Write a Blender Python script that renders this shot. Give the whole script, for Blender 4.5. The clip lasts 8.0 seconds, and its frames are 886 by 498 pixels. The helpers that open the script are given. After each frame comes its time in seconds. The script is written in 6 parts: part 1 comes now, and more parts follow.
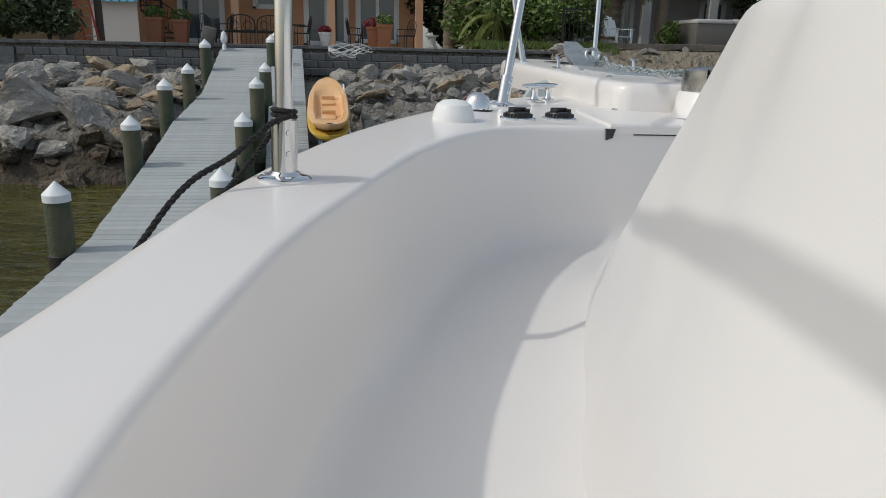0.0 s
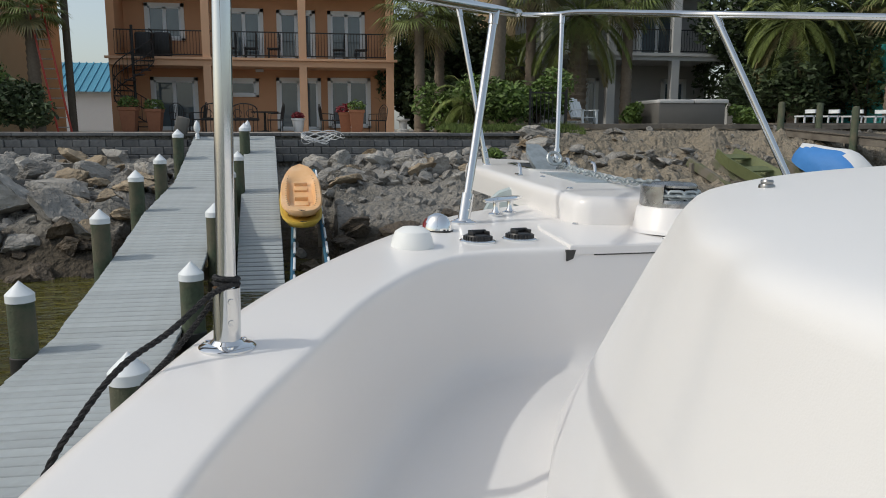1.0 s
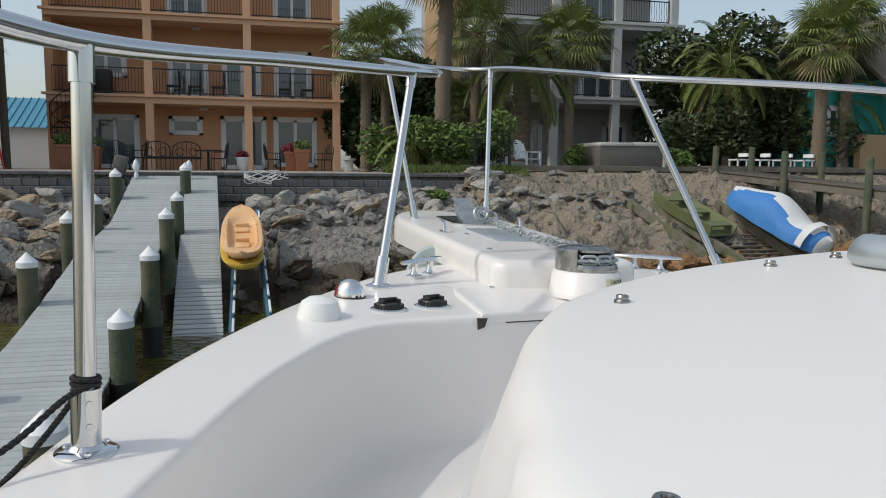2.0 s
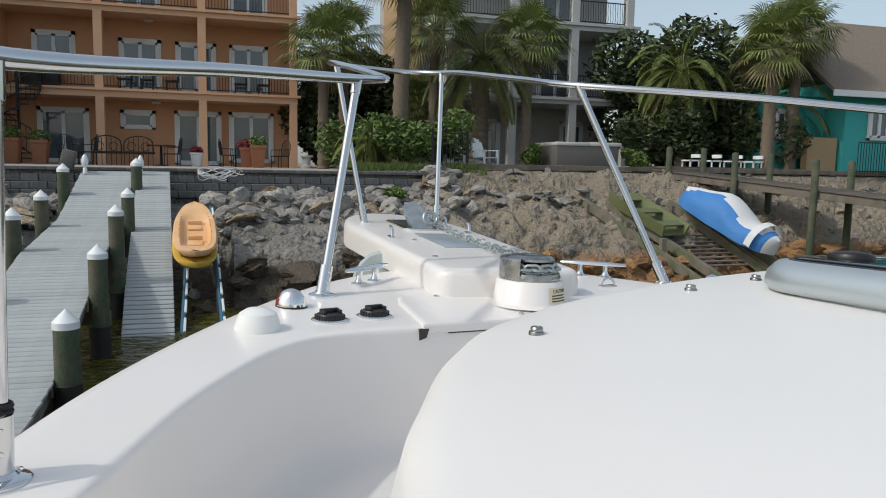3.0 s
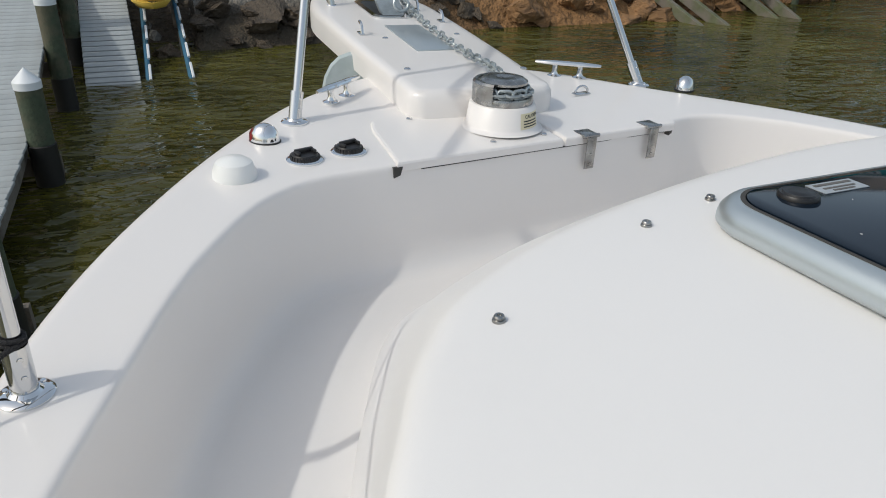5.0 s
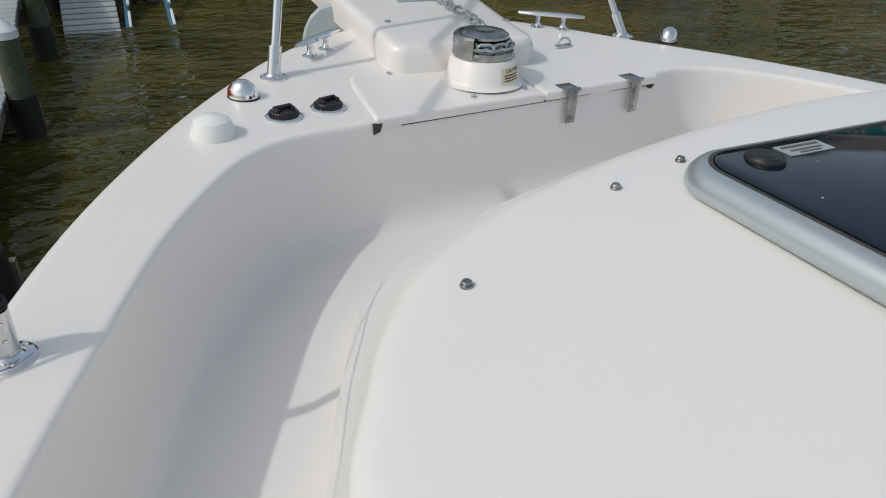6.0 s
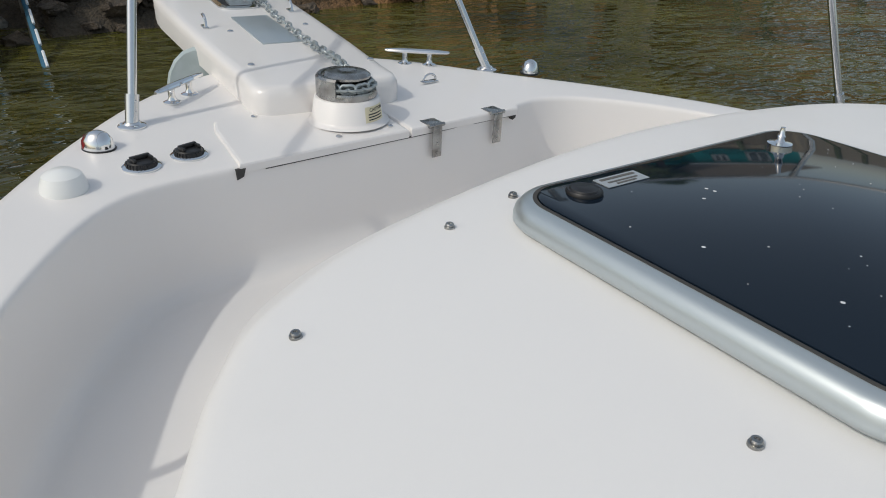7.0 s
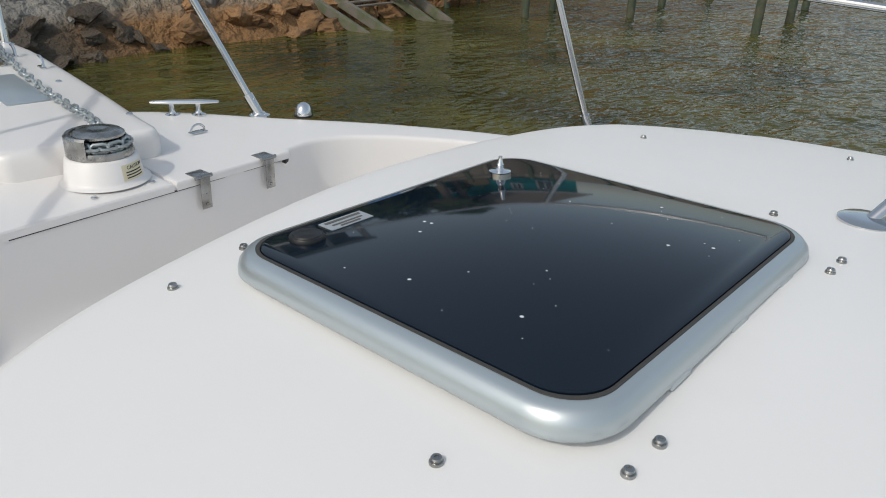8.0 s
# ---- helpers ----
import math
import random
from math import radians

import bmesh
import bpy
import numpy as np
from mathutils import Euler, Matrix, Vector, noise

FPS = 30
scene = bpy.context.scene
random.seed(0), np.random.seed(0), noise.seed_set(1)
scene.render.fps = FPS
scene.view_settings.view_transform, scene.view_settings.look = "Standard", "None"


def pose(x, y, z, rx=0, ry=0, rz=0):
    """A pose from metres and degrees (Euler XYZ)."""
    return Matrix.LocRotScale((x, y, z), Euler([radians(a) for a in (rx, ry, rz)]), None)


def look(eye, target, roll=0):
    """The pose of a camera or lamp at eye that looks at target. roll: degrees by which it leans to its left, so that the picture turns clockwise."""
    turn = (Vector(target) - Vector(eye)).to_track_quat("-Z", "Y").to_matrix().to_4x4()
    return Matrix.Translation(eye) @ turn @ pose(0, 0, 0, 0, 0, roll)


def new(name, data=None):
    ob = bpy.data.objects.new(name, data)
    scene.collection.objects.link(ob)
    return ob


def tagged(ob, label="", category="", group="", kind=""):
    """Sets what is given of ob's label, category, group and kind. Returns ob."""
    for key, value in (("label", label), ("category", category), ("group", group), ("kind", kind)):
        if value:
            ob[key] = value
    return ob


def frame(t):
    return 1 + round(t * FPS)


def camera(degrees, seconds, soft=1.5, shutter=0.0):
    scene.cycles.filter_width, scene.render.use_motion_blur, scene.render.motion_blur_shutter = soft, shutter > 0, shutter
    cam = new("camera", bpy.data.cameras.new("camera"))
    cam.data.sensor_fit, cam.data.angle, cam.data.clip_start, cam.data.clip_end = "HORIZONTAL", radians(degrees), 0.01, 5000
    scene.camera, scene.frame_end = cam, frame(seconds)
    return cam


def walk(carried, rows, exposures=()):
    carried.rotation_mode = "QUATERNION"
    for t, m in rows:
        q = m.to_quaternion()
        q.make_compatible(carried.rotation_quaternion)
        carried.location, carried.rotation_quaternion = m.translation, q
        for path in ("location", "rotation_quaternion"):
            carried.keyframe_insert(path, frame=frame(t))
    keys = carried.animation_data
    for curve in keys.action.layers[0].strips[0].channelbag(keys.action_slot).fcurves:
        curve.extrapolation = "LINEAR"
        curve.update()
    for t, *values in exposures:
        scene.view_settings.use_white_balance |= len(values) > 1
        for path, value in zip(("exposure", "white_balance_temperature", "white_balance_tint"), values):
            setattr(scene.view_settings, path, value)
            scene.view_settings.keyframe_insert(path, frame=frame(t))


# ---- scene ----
cam = camera(62.4, 8.0, soft=1.0)
PATH = [
    (0, (-1.044, -2.241, 2.426), (-0.815, -0.325, 1.901), 1.3),
    (0.5, (-1.03, -2.228, 2.48), (-0.779, -0.289, 2.061), 0.6),
    (1, (-1.001, -2.19, 2.539), (-0.705, -0.239, 2.218), 0.1),
    (1.5, (-0.957, -2.165, 2.582), (-0.591, -0.214, 2.335), 0.2),
    (2.8, (-0.848, -2.175, 2.637), (-0.321, -0.257, 2.43), 1.0),
    (3, (-0.859, -2.17, 2.643), (-0.315, -0.259, 2.418), 1.1),
    (3.5, (-0.879, -2.146, 2.685), (-0.319, -0.255, 2.356), 1.3),
    (4, (-0.876, -2.134, 2.772), (-0.304, -0.289, 2.257), 1.6),
    (4.5, (-0.871, -2.138, 2.867), (-0.292, -0.371, 2.13), 2.0),
    (5, (-0.849, -2.142, 2.915), (-0.292, -0.458, 1.992), 1.1),
    (5.2, (-0.851, -2.152, 2.934), (-0.301, -0.495, 1.958), 0.8),
    (6.3, (-0.817, -2.153, 2.945), (-0.228, -0.553, 1.899), 1.3),
    (6.5, (-0.809, -2.16, 2.952), (-0.168, -0.571, 1.922), 1.4),
    (7, (-0.747, -2.198, 2.975), (0.062, -0.651, 1.999), 1.5),
    (7.5, (-0.679, -2.252, 2.994), (0.336, -0.8, 2.067), 1.4),
    (8, (-0.631, -2.3, 3.008), (0.572, -0.971, 2.122), 1.5),
]
walk(cam, [(t, look(eye, target, roll)) for t, eye, target, roll in PATH], [(0.0, -0.36, 6620, 6), (0.5, -0.24, 6620, 6), (1.5, -0.22, 6620, 6), (3.0, -0.12, 6620, 6), (4.0, -0.10, 6620, 6), (5.0, -0.24, 6620, 6), (6.5, -0.42, 6620, 6), (8.0, -0.26, 6620, 6)])


# ---- light ----
SUN = Vector((-0.687, -0.096, 0.720)).normalized()
world = bpy.data.worlds.new("sky")
scene.world = world
world.use_nodes = True
wn = world.node_tree
sky = wn.nodes.new("ShaderNodeTexSky")
sky.sky_type = "NISHITA"
sky.sun_disc = False
sky.sun_elevation = math.asin(SUN.z)
sky.sun_rotation = math.atan2(SUN.x, SUN.y)
sky.air_density, sky.dust_density, sky.ozone_density = 1.0, 3.0, 0.6
wn.nodes["Background"].inputs["Strength"].default_value = 0.165
veil = wn.nodes.new("ShaderNodeMix")
veil.data_type = "RGBA"
veil.inputs[0].default_value, veil.inputs[7].default_value = 0.27, (5.5, 5.9, 6.2, 1)
wn.links.new(sky.outputs["Color"], veil.inputs[6])
wn.links.new(veil.outputs[2], wn.nodes["Background"].inputs["Color"])
lamp = bpy.data.lights.new("sun", "SUN")
lamp.energy, lamp.angle, lamp.color = 1.58, radians(1.2), (1.0, 0.97, 0.93)
sun = new("sun", lamp)
sun.matrix_world = look(SUN * 60, (0, 0, 0))
scene.view_settings.exposure = 0.0


# ---- mesh tools ----
def mesh_of(bm, name, material, smooth=True, sharp=35):
    bmesh.ops.recalc_face_normals(bm, faces=bm.faces)
    me = bpy.data.meshes.new(name)
    bm.to_mesh(me)
    bm.free()
    if smooth:
        me.polygons.foreach_set("use_smooth", [True] * len(me.polygons))
        me.set_sharp_from_angle(angle=radians(sharp))
    for m in material if isinstance(material, (list, tuple)) else [material]:
        me.materials.append(m)
    return me


def part(name, bm, material, parent, label="", smooth=True, sharp=35):
    ob = new(name, mesh_of(bm, name, material, smooth, sharp))
    ob.parent = parent
    return tagged(ob, label)


def piece(name, me, parent, m):
    ob = new(name, me)
    ob.parent = parent
    ob.matrix_local = m
    return ob


def thing(name, label, category, m=None, group="", kind=""):
    ob = new(name)
    ob.empty_display_size = 0.1
    if m is not None:
        ob.matrix_world = m
    return tagged(ob, label, category, group, kind)


def solid(name, bm, material, label, category, m=None, group="", kind="", smooth=True, sharp=35):
    ob = new(name, mesh_of(bm, name, material, smooth, sharp))
    if m is not None:
        ob.matrix_world = m
    return tagged(ob, label, category, group, kind)


def box(bm, c, s, m=None, bevel=0.0):
    r = bmesh.ops.create_cube(bm, size=1.0, matrix=(m or Matrix()) @ Matrix.Translation(c) @ Matrix.Diagonal((*s, 1)))
    if bevel:
        vs = set(r["verts"])
        bmesh.ops.bevel(bm, geom=[e for e in bm.edges if e.verts[0] in vs and e.verts[1] in vs], offset=bevel, segments=2, affect="EDGES", profile=0.5)
    return bm


def boxes(*items, bevel=0.0):
    bm = bmesh.new()
    for c, s in items:
        box(bm, c, s, bevel=bevel)
    return bm


def loft(bm, rings, close=False, cap0=False, cap1=False):
    rows = [[bm.verts.new(p) for p in ring] for ring in rings]
    n = len(rows[0])
    for a, b in zip(rows, rows[1:]):
        for i in range(n if close else n - 1):
            j = (i + 1) % n
            bm.faces.new((a[i], a[j], b[j], b[i]))
    if cap0:
        bm.faces.new(rows[0])
    if cap1:
        bm.faces.new(rows[-1])
    return rows


def lathe(bm, profile, n=24, m=None):
    m = m or Matrix()
    rings = [[m @ Vector((r * math.cos(2 * math.pi * i / n), r * math.sin(2 * math.pi * i / n), z)) for i in range(n)] for r, z in profile]
    loft(bm, rings, close=True, cap0=profile[0][0] > 1e-4, cap1=profile[-1][0] > 1e-4)
    return bm


def spline(points, n, closed=False):
    p = [Vector(q) for q in points]
    out = []
    seg = len(p) - (0 if closed else 1)
    for i in range(n):
        f = i * seg / (n if closed else n - 1)
        k = min(int(f), seg - 1)
        t = f - k
        if closed:
            a, b, c, d = (p[(k + j) % len(p)] for j in (-1, 0, 1, 2))
        else:
            a, b, c, d = p[max(k - 1, 0)], p[k], p[k + 1], p[min(k + 2, len(p) - 1)]
        out.append(0.5 * (2 * b + (c - a) * t + (2 * a - 5 * b + 4 * c - d) * t * t + (3 * b - a - 3 * c + d) * t ** 3))
    return out


def tube(bm, path, radius, n=10, cap=True):
    path = [Vector(p) for p in path]
    rings, side = [], None
    for i, p in enumerate(path):
        d = (path[min(i + 1, len(path) - 1)] - path[max(i - 1, 0)]).normalized()
        if side is None:
            side = d.orthogonal().normalized()
        side = (side - d * side.dot(d)).normalized()
        up = d.cross(side)
        r = radius[i] if isinstance(radius, (list, tuple)) else radius
        rings.append([p + r * (math.cos(2 * math.pi * k / n) * side + math.sin(2 * math.pi * k / n) * up) for k in range(n)])
    loft(bm, rings, close=True, cap0=cap, cap1=cap)
    return bm


def rounded(w, h, r, n=6):
    out = []
    for cx, cy, a0 in ((w - r, h - r, 0), (-w + r, h - r, 90), (-w + r, -h + r, 180), (w - r, -h + r, 270)):
        out += [(cx + r * math.cos(radians(a0 + 90 * i / n)), cy + r * math.sin(radians(a0 + 90 * i / n))) for i in range(n + 1)]
    return out


# ---- materials ----
def material(name, colour, rough=0.5, metal=0.0, coat=0.0, spread=0.08, scale=6.0, bump=0.0, bump_scale=40.0, tint=None, tint_scale=1.2, tint_at=(0.45, 0.7), random_value=0.0, island=False, rough_spread=0.0, spec=0.5):
    m = bpy.data.materials.new(name)
    m.use_nodes = True
    t = m.node_tree
    N, L = t.nodes, t.links
    b = N["Principled BSDF"]
    b.inputs["Roughness"].default_value = rough
    b.inputs["Metallic"].default_value = metal
    b.inputs["Coat Weight"].default_value = coat
    b.inputs["Coat Roughness"].default_value = 0.12
    b.inputs["Specular IOR Level"].default_value = spec
    co = N.new("ShaderNodeTexCoord")

    def nz(s, detail=4.0):
        x = N.new("ShaderNodeTexNoise")
        x.inputs["Scale"].default_value, x.inputs["Detail"].default_value = s, detail
        L.new(co.outputs["Object"], x.inputs["Vector"])
        return x

    base = N.new("ShaderNodeMix")
    base.data_type = "RGBA"
    base.inputs[6].default_value = (*[max(0, c * (1 - spread)) for c in colour], 1)
    base.inputs[7].default_value = (*[min(1, c * (1 + spread)) for c in colour], 1)
    grain = nz(scale)
    L.new(grain.outputs["Fac"], base.inputs[0])
    out = base.outputs[2]
    if tint:
        mix = N.new("ShaderNodeMix")
        mix.data_type = "RGBA"
        ramp = N.new("ShaderNodeMapRange")
        ramp.inputs[1].default_value, ramp.inputs[2].default_value = tint_at
        L.new(nz(tint_scale, 6.0).outputs["Fac"], ramp.inputs[0])
        L.new(ramp.outputs[0], mix.inputs[0])
        L.new(out, mix.inputs[6])
        mix.inputs[7].default_value = (*tint, 1)
        out = mix.outputs[2]
    if random_value:
        hsv = N.new("ShaderNodeHueSaturation")
        rng = N.new("ShaderNodeMapRange")
        rng.inputs[3].default_value, rng.inputs[4].default_value = 1 - random_value, 1 + random_value
        src = N.new("ShaderNodeNewGeometry").outputs["Random Per Island"] if island else N.new("ShaderNodeObjectInfo").outputs["Random"]
        L.new(src, rng.inputs[0])
        L.new(rng.outputs[0], hsv.inputs["Value"])
        L.new(out, hsv.inputs["Color"])
        out = hsv.outputs["Color"]
    L.new(out, b.inputs["Base Color"])
    if rough_spread:
        rr = N.new("ShaderNodeMapRange")
        rr.inputs[3].default_value, rr.inputs[4].default_value = rough - rough_spread, rough + rough_spread
        L.new(nz(scale * 0.7, 5.0).outputs["Fac"], rr.inputs[0])
        L.new(rr.outputs[0], b.inputs["Roughness"])
    if bump:
        bn = N.new("ShaderNodeBump")
        bn.inputs["Strength"].default_value, bn.inputs["Distance"].default_value = bump, 0.02
        L.new(nz(bump_scale, 6.0).outputs["Fac"], bn.inputs["Height"])
        L.new(bn.outputs["Normal"], b.inputs["Normal"])
    return m


GEL = material("gelcoat", (0.77, 0.745, 0.725), 0.33, coat=0.25, spread=0.02, scale=2.5, tint=(0.76, 0.73, 0.70), tint_scale=3.0, tint_at=(0.55, 0.95), rough_spread=0.08)
GEL_TOP = material("nonskid_gelcoat", (0.79, 0.775, 0.76), 0.36, rough_spread=0.10, spread=0.02, scale=3.0, bump=0.05, bump_scale=900.0, tint=(0.73, 0.71, 0.685), tint_scale=2.2, tint_at=(0.55, 0.9))
STEEL = material("polished_steel", (0.62, 0.63, 0.64), 0.12, 1.0, spread=0.04, scale=15, rough_spread=0.06)
WORN = material("worn_satin_steel", (0.40, 0.40, 0.39), 0.28, 1.0, spread=0.25, scale=60, tint=(0.24, 0.23, 0.22), tint_scale=30, rough_spread=0.12)
CHROME = material("chrome", (0.75, 0.76, 0.77), 0.06, 1.0, spread=0.02, scale=20, rough_spread=0.03)
GALV = material("galvanised_steel", (0.42, 0.46, 0.47), 0.42, 0.75, spread=0.2, scale=60, tint=(0.3, 0.33, 0.33), tint_scale=25, rough_spread=0.1)
FLUKE = material("dull_galvanised_plate", (0.42, 0.48, 0.49), 0.6, 0.2, spread=0.15, scale=14, tint=(0.30, 0.36, 0.36), tint_scale=9)
ALU = material("anodised_aluminium", (0.50, 0.55, 0.57), 0.34, 0.7, spread=0.03, scale=8)
BLACK = material("black_plastic", (0.012, 0.012, 0.013), 0.42, spread=0.2, scale=40)
# real rubber on the hatch seal, painted shade on the locker lid's gap and notches
SEAL_AND_GAP_SHADE = material("seal_and_gap_shade", (0.05, 0.048, 0.045), 0.8, spread=0.2, scale=40)
SMOKED = material("smoked_acrylic", (0.005, 0.011, 0.020), 0.05, spread=0.2, scale=3, rough_spread=0.015, spec=0.35)
WHITE_PL = material("white_plastic", (0.78, 0.79, 0.78), 0.35, spread=0.02, scale=10)
RED_LENS = material("red_lens", (0.16, 0.01, 0.012), 0.1, spread=0.1)
GREEN_LENS = material("dark_green_lens", (0.01, 0.05, 0.03), 0.1, spread=0.1)
LABEL = material("cream_label", (0.72, 0.66, 0.46), 0.5, spread=0.04)
INK = material("black_ink", (0.02, 0.02, 0.02), 0.6)
GREY_LABEL = material("silver_label", (0.42, 0.45, 0.47), 0.35, 0.3, spread=0.1, scale=60)
ROPE = material("black_rope", (0.018, 0.018, 0.02), 0.85, spread=0.4, scale=200, bump=0.6, bump_scale=300)
PLANK = material("grey_composite_plank", (0.36, 0.39, 0.40), 0.75, spread=0.08, scale=14, tint=(0.30, 0.32, 0.32), tint_scale=2.5, random_value=0.07, bump=0.15, bump_scale=60)
PILE = material("green_treated_timber", (0.062, 0.08, 0.05), 0.9, spread=0.4, scale=18, tint=(0.115, 0.105, 0.07), tint_scale=4, bump=0.5, bump_scale=45)
WETPILE = material("black_sleeve", (0.012, 0.012, 0.011), 0.6, spread=0.3, scale=20)
TIMBER = material("weathered_timber", (0.17, 0.15, 0.125), 0.9, spread=0.3, scale=12, tint=(0.10, 0.085, 0.07), tint_scale=3, bump=0.5, bump_scale=50, random_value=0.15)
CAPWHITE = material("white_cap", (0.74, 0.77, 0.79), 0.5, spread=0.03)
WALLBLOCK = material("grey_concrete_block", (0.135, 0.14, 0.145), 0.9, spread=0.2, scale=9, tint=(0.09, 0.095, 0.10), tint_scale=3, bump=0.8, bump_scale=22, random_value=0.18)
ROCK = material("grey_broken_concrete_rock", (0.36, 0.345, 0.32), 0.95, spread=0.22, scale=5, tint=(0.16, 0.15, 0.135), tint_scale=2.2, tint_at=(0.4, 0.75), bump=1.0, bump_scale=14, random_value=0.22)
ROCK_TAN = material("tan_sandstone_rock", (0.36, 0.29, 0.205), 0.95, spread=0.25, scale=4, tint=(0.22, 0.16, 0.10), tint_scale=2, bump=1.0, bump_scale=12, random_value=0.2)
ROCK_WET = material("rusty_wet_rock", (0.10, 0.075, 0.05), 0.6, spread=0.4, scale=4, tint=(0.05, 0.04, 0.03), tint_scale=1.8, bump=1.0, bump_scale=12, random_value=0.3)
ROCK_RUST = material("orange_brown_rock", (0.29, 0.16, 0.07), 0.9, spread=0.35, scale=4, tint=(0.10, 0.06, 0.035), tint_scale=2.2, bump=1.0, bump_scale=10, random_value=0.25)
for stone in (ROCK, ROCK_TAN, ROCK_WET, ROCK_RUST):
    for node in stone.node_tree.nodes:
        if node.bl_idname == "ShaderNodeBump":
            node.inputs["Distance"].default_value = 0.07
STUCCO = material("orange_stucco", (0.58, 0.31, 0.17), 0.92, spread=0.05, scale=3, tint=(0.52, 0.275, 0.15), tint_scale=0.6, bump=0.15, bump_scale=60)
STUCCO_TRIM = material("peach_trim", (0.66, 0.40, 0.25), 0.9, spread=0.05, scale=3)
GREYWALL = material("grey_stucco", (0.40, 0.39, 0.38), 0.92, spread=0.06, scale=2, bump=0.1, bump_scale=50)
GREYTRIM = material("grey_trim", (0.52, 0.52, 0.51), 0.8, spread=0.04, scale=3)
TANWALL = material("tan_stucco", (0.42, 0.30, 0.17), 0.92, spread=0.06, scale=2)
TEAL = material("teal_siding", (0.06, 0.42, 0.41), 0.8, spread=0.06, scale=4)
SHINGLE = material("brown_shingles", (0.20, 0.165, 0.13), 0.95, spread=0.25, scale=9, bump=0.5, bump_scale=30)
BLUEROOF = material("blue_metal_roof", (0.08, 0.30, 0.42), 0.4, 0.3, spread=0.08, scale=4)
TRIMWHITE = material("white_trim_paint", (0.74, 0.74, 0.72), 0.6, spread=0.03)
PANE = material("window_glass", (0.10, 0.13, 0.15), 0.05, spread=0.4, scale=0.8, spec=1.0)
CURTAIN = material("pale_curtain", (0.45, 0.47, 0.48), 0.9, spread=0.15, scale=6)
IRON = material("black_iron", (0.012, 0.011, 0.011), 0.5, spread=0.2)
PAVER = material("patio_pavers", (0.36, 0.32, 0.28), 0.9, spread=0.12, scale=5)
TERRA = material("terracotta", (0.33, 0.14, 0.075), 0.85, spread=0.15, scale=12)
PALMLEAF = material("palm_frond", (0.165, 0.205, 0.055), 0.55, spread=0.35, scale=5, random_value=0.35, island=True)
PALMDRY = material("dry_palm_frond", (0.20, 0.17, 0.075), 0.7, spread=0.3, scale=5, random_value=0.3, island=True)
TRUNK = material("palm_trunk", (0.17, 0.135, 0.10), 0.95, spread=0.35, scale=12, bump=0.9, bump_scale=25)
LEAF = material("shrub_leaf", (0.10, 0.16, 0.035), 0.6, spread=0.4, scale=3, random_value=0.45, island=True)
DARKLEAF = material("dark_tree_leaf", (0.05, 0.075, 0.028), 0.65, spread=0.4, scale=3, random_value=0.45, island=True)
BARK = material("bark", (0.10, 0.08, 0.06), 0.95, spread=0.3, scale=12)
GRASS = material("grass", (0.09, 0.13, 0.03), 0.9, spread=0.3, scale=20, random_value=0.3, island=True)
KAYAK = material("peach_plastic", (0.74, 0.43, 0.20), 0.5, spread=0.06, scale=4, tint=(0.78, 0.52, 0.31), tint_scale=2)
KAYAK2 = material("yellow_plastic", (0.62, 0.42, 0.07), 0.5, spread=0.08, scale=4)
BLUE = material("blue_tarp", (0.045, 0.20, 0.52), 0.65, spread=0.1, scale=6, bump=0.4, bump_scale=12)
RAILBLUE = material("faded_blue_paint", (0.03, 0.13, 0.22), 0.6, spread=0.25, scale=6, tint=(0.02, 0.06, 0.06), tint_scale=3)
WHITECLOTH = material("white_canvas", (0.66, 0.67, 0.68), 0.8, spread=0.05, scale=6, bump=0.4, bump_scale=12)
TUBGREY = material("grey_brown_tub", (0.12, 0.115, 0.105), 0.7, spread=0.08, scale=5)
JON = material("olive_boat_paint", (0.13, 0.15, 0.065), 0.6, spread=0.15, scale=8)
GREENRAIL = material("algae_green_timber", (0.115, 0.125, 0.07), 0.9, spread=0.4, scale=8, tint=(0.17, 0.15, 0.125), tint_scale=3, tint_at=(0.4, 0.6), bump=0.5, bump_scale=40)
REDLADDER = material("red_fibreglass", (0.42, 0.05, 0.03), 0.5, spread=0.1)
LEAFRED = material("red_plant_leaf", (0.22, 0.02, 0.03), 0.6, spread=0.3, random_value=0.3, island=True)


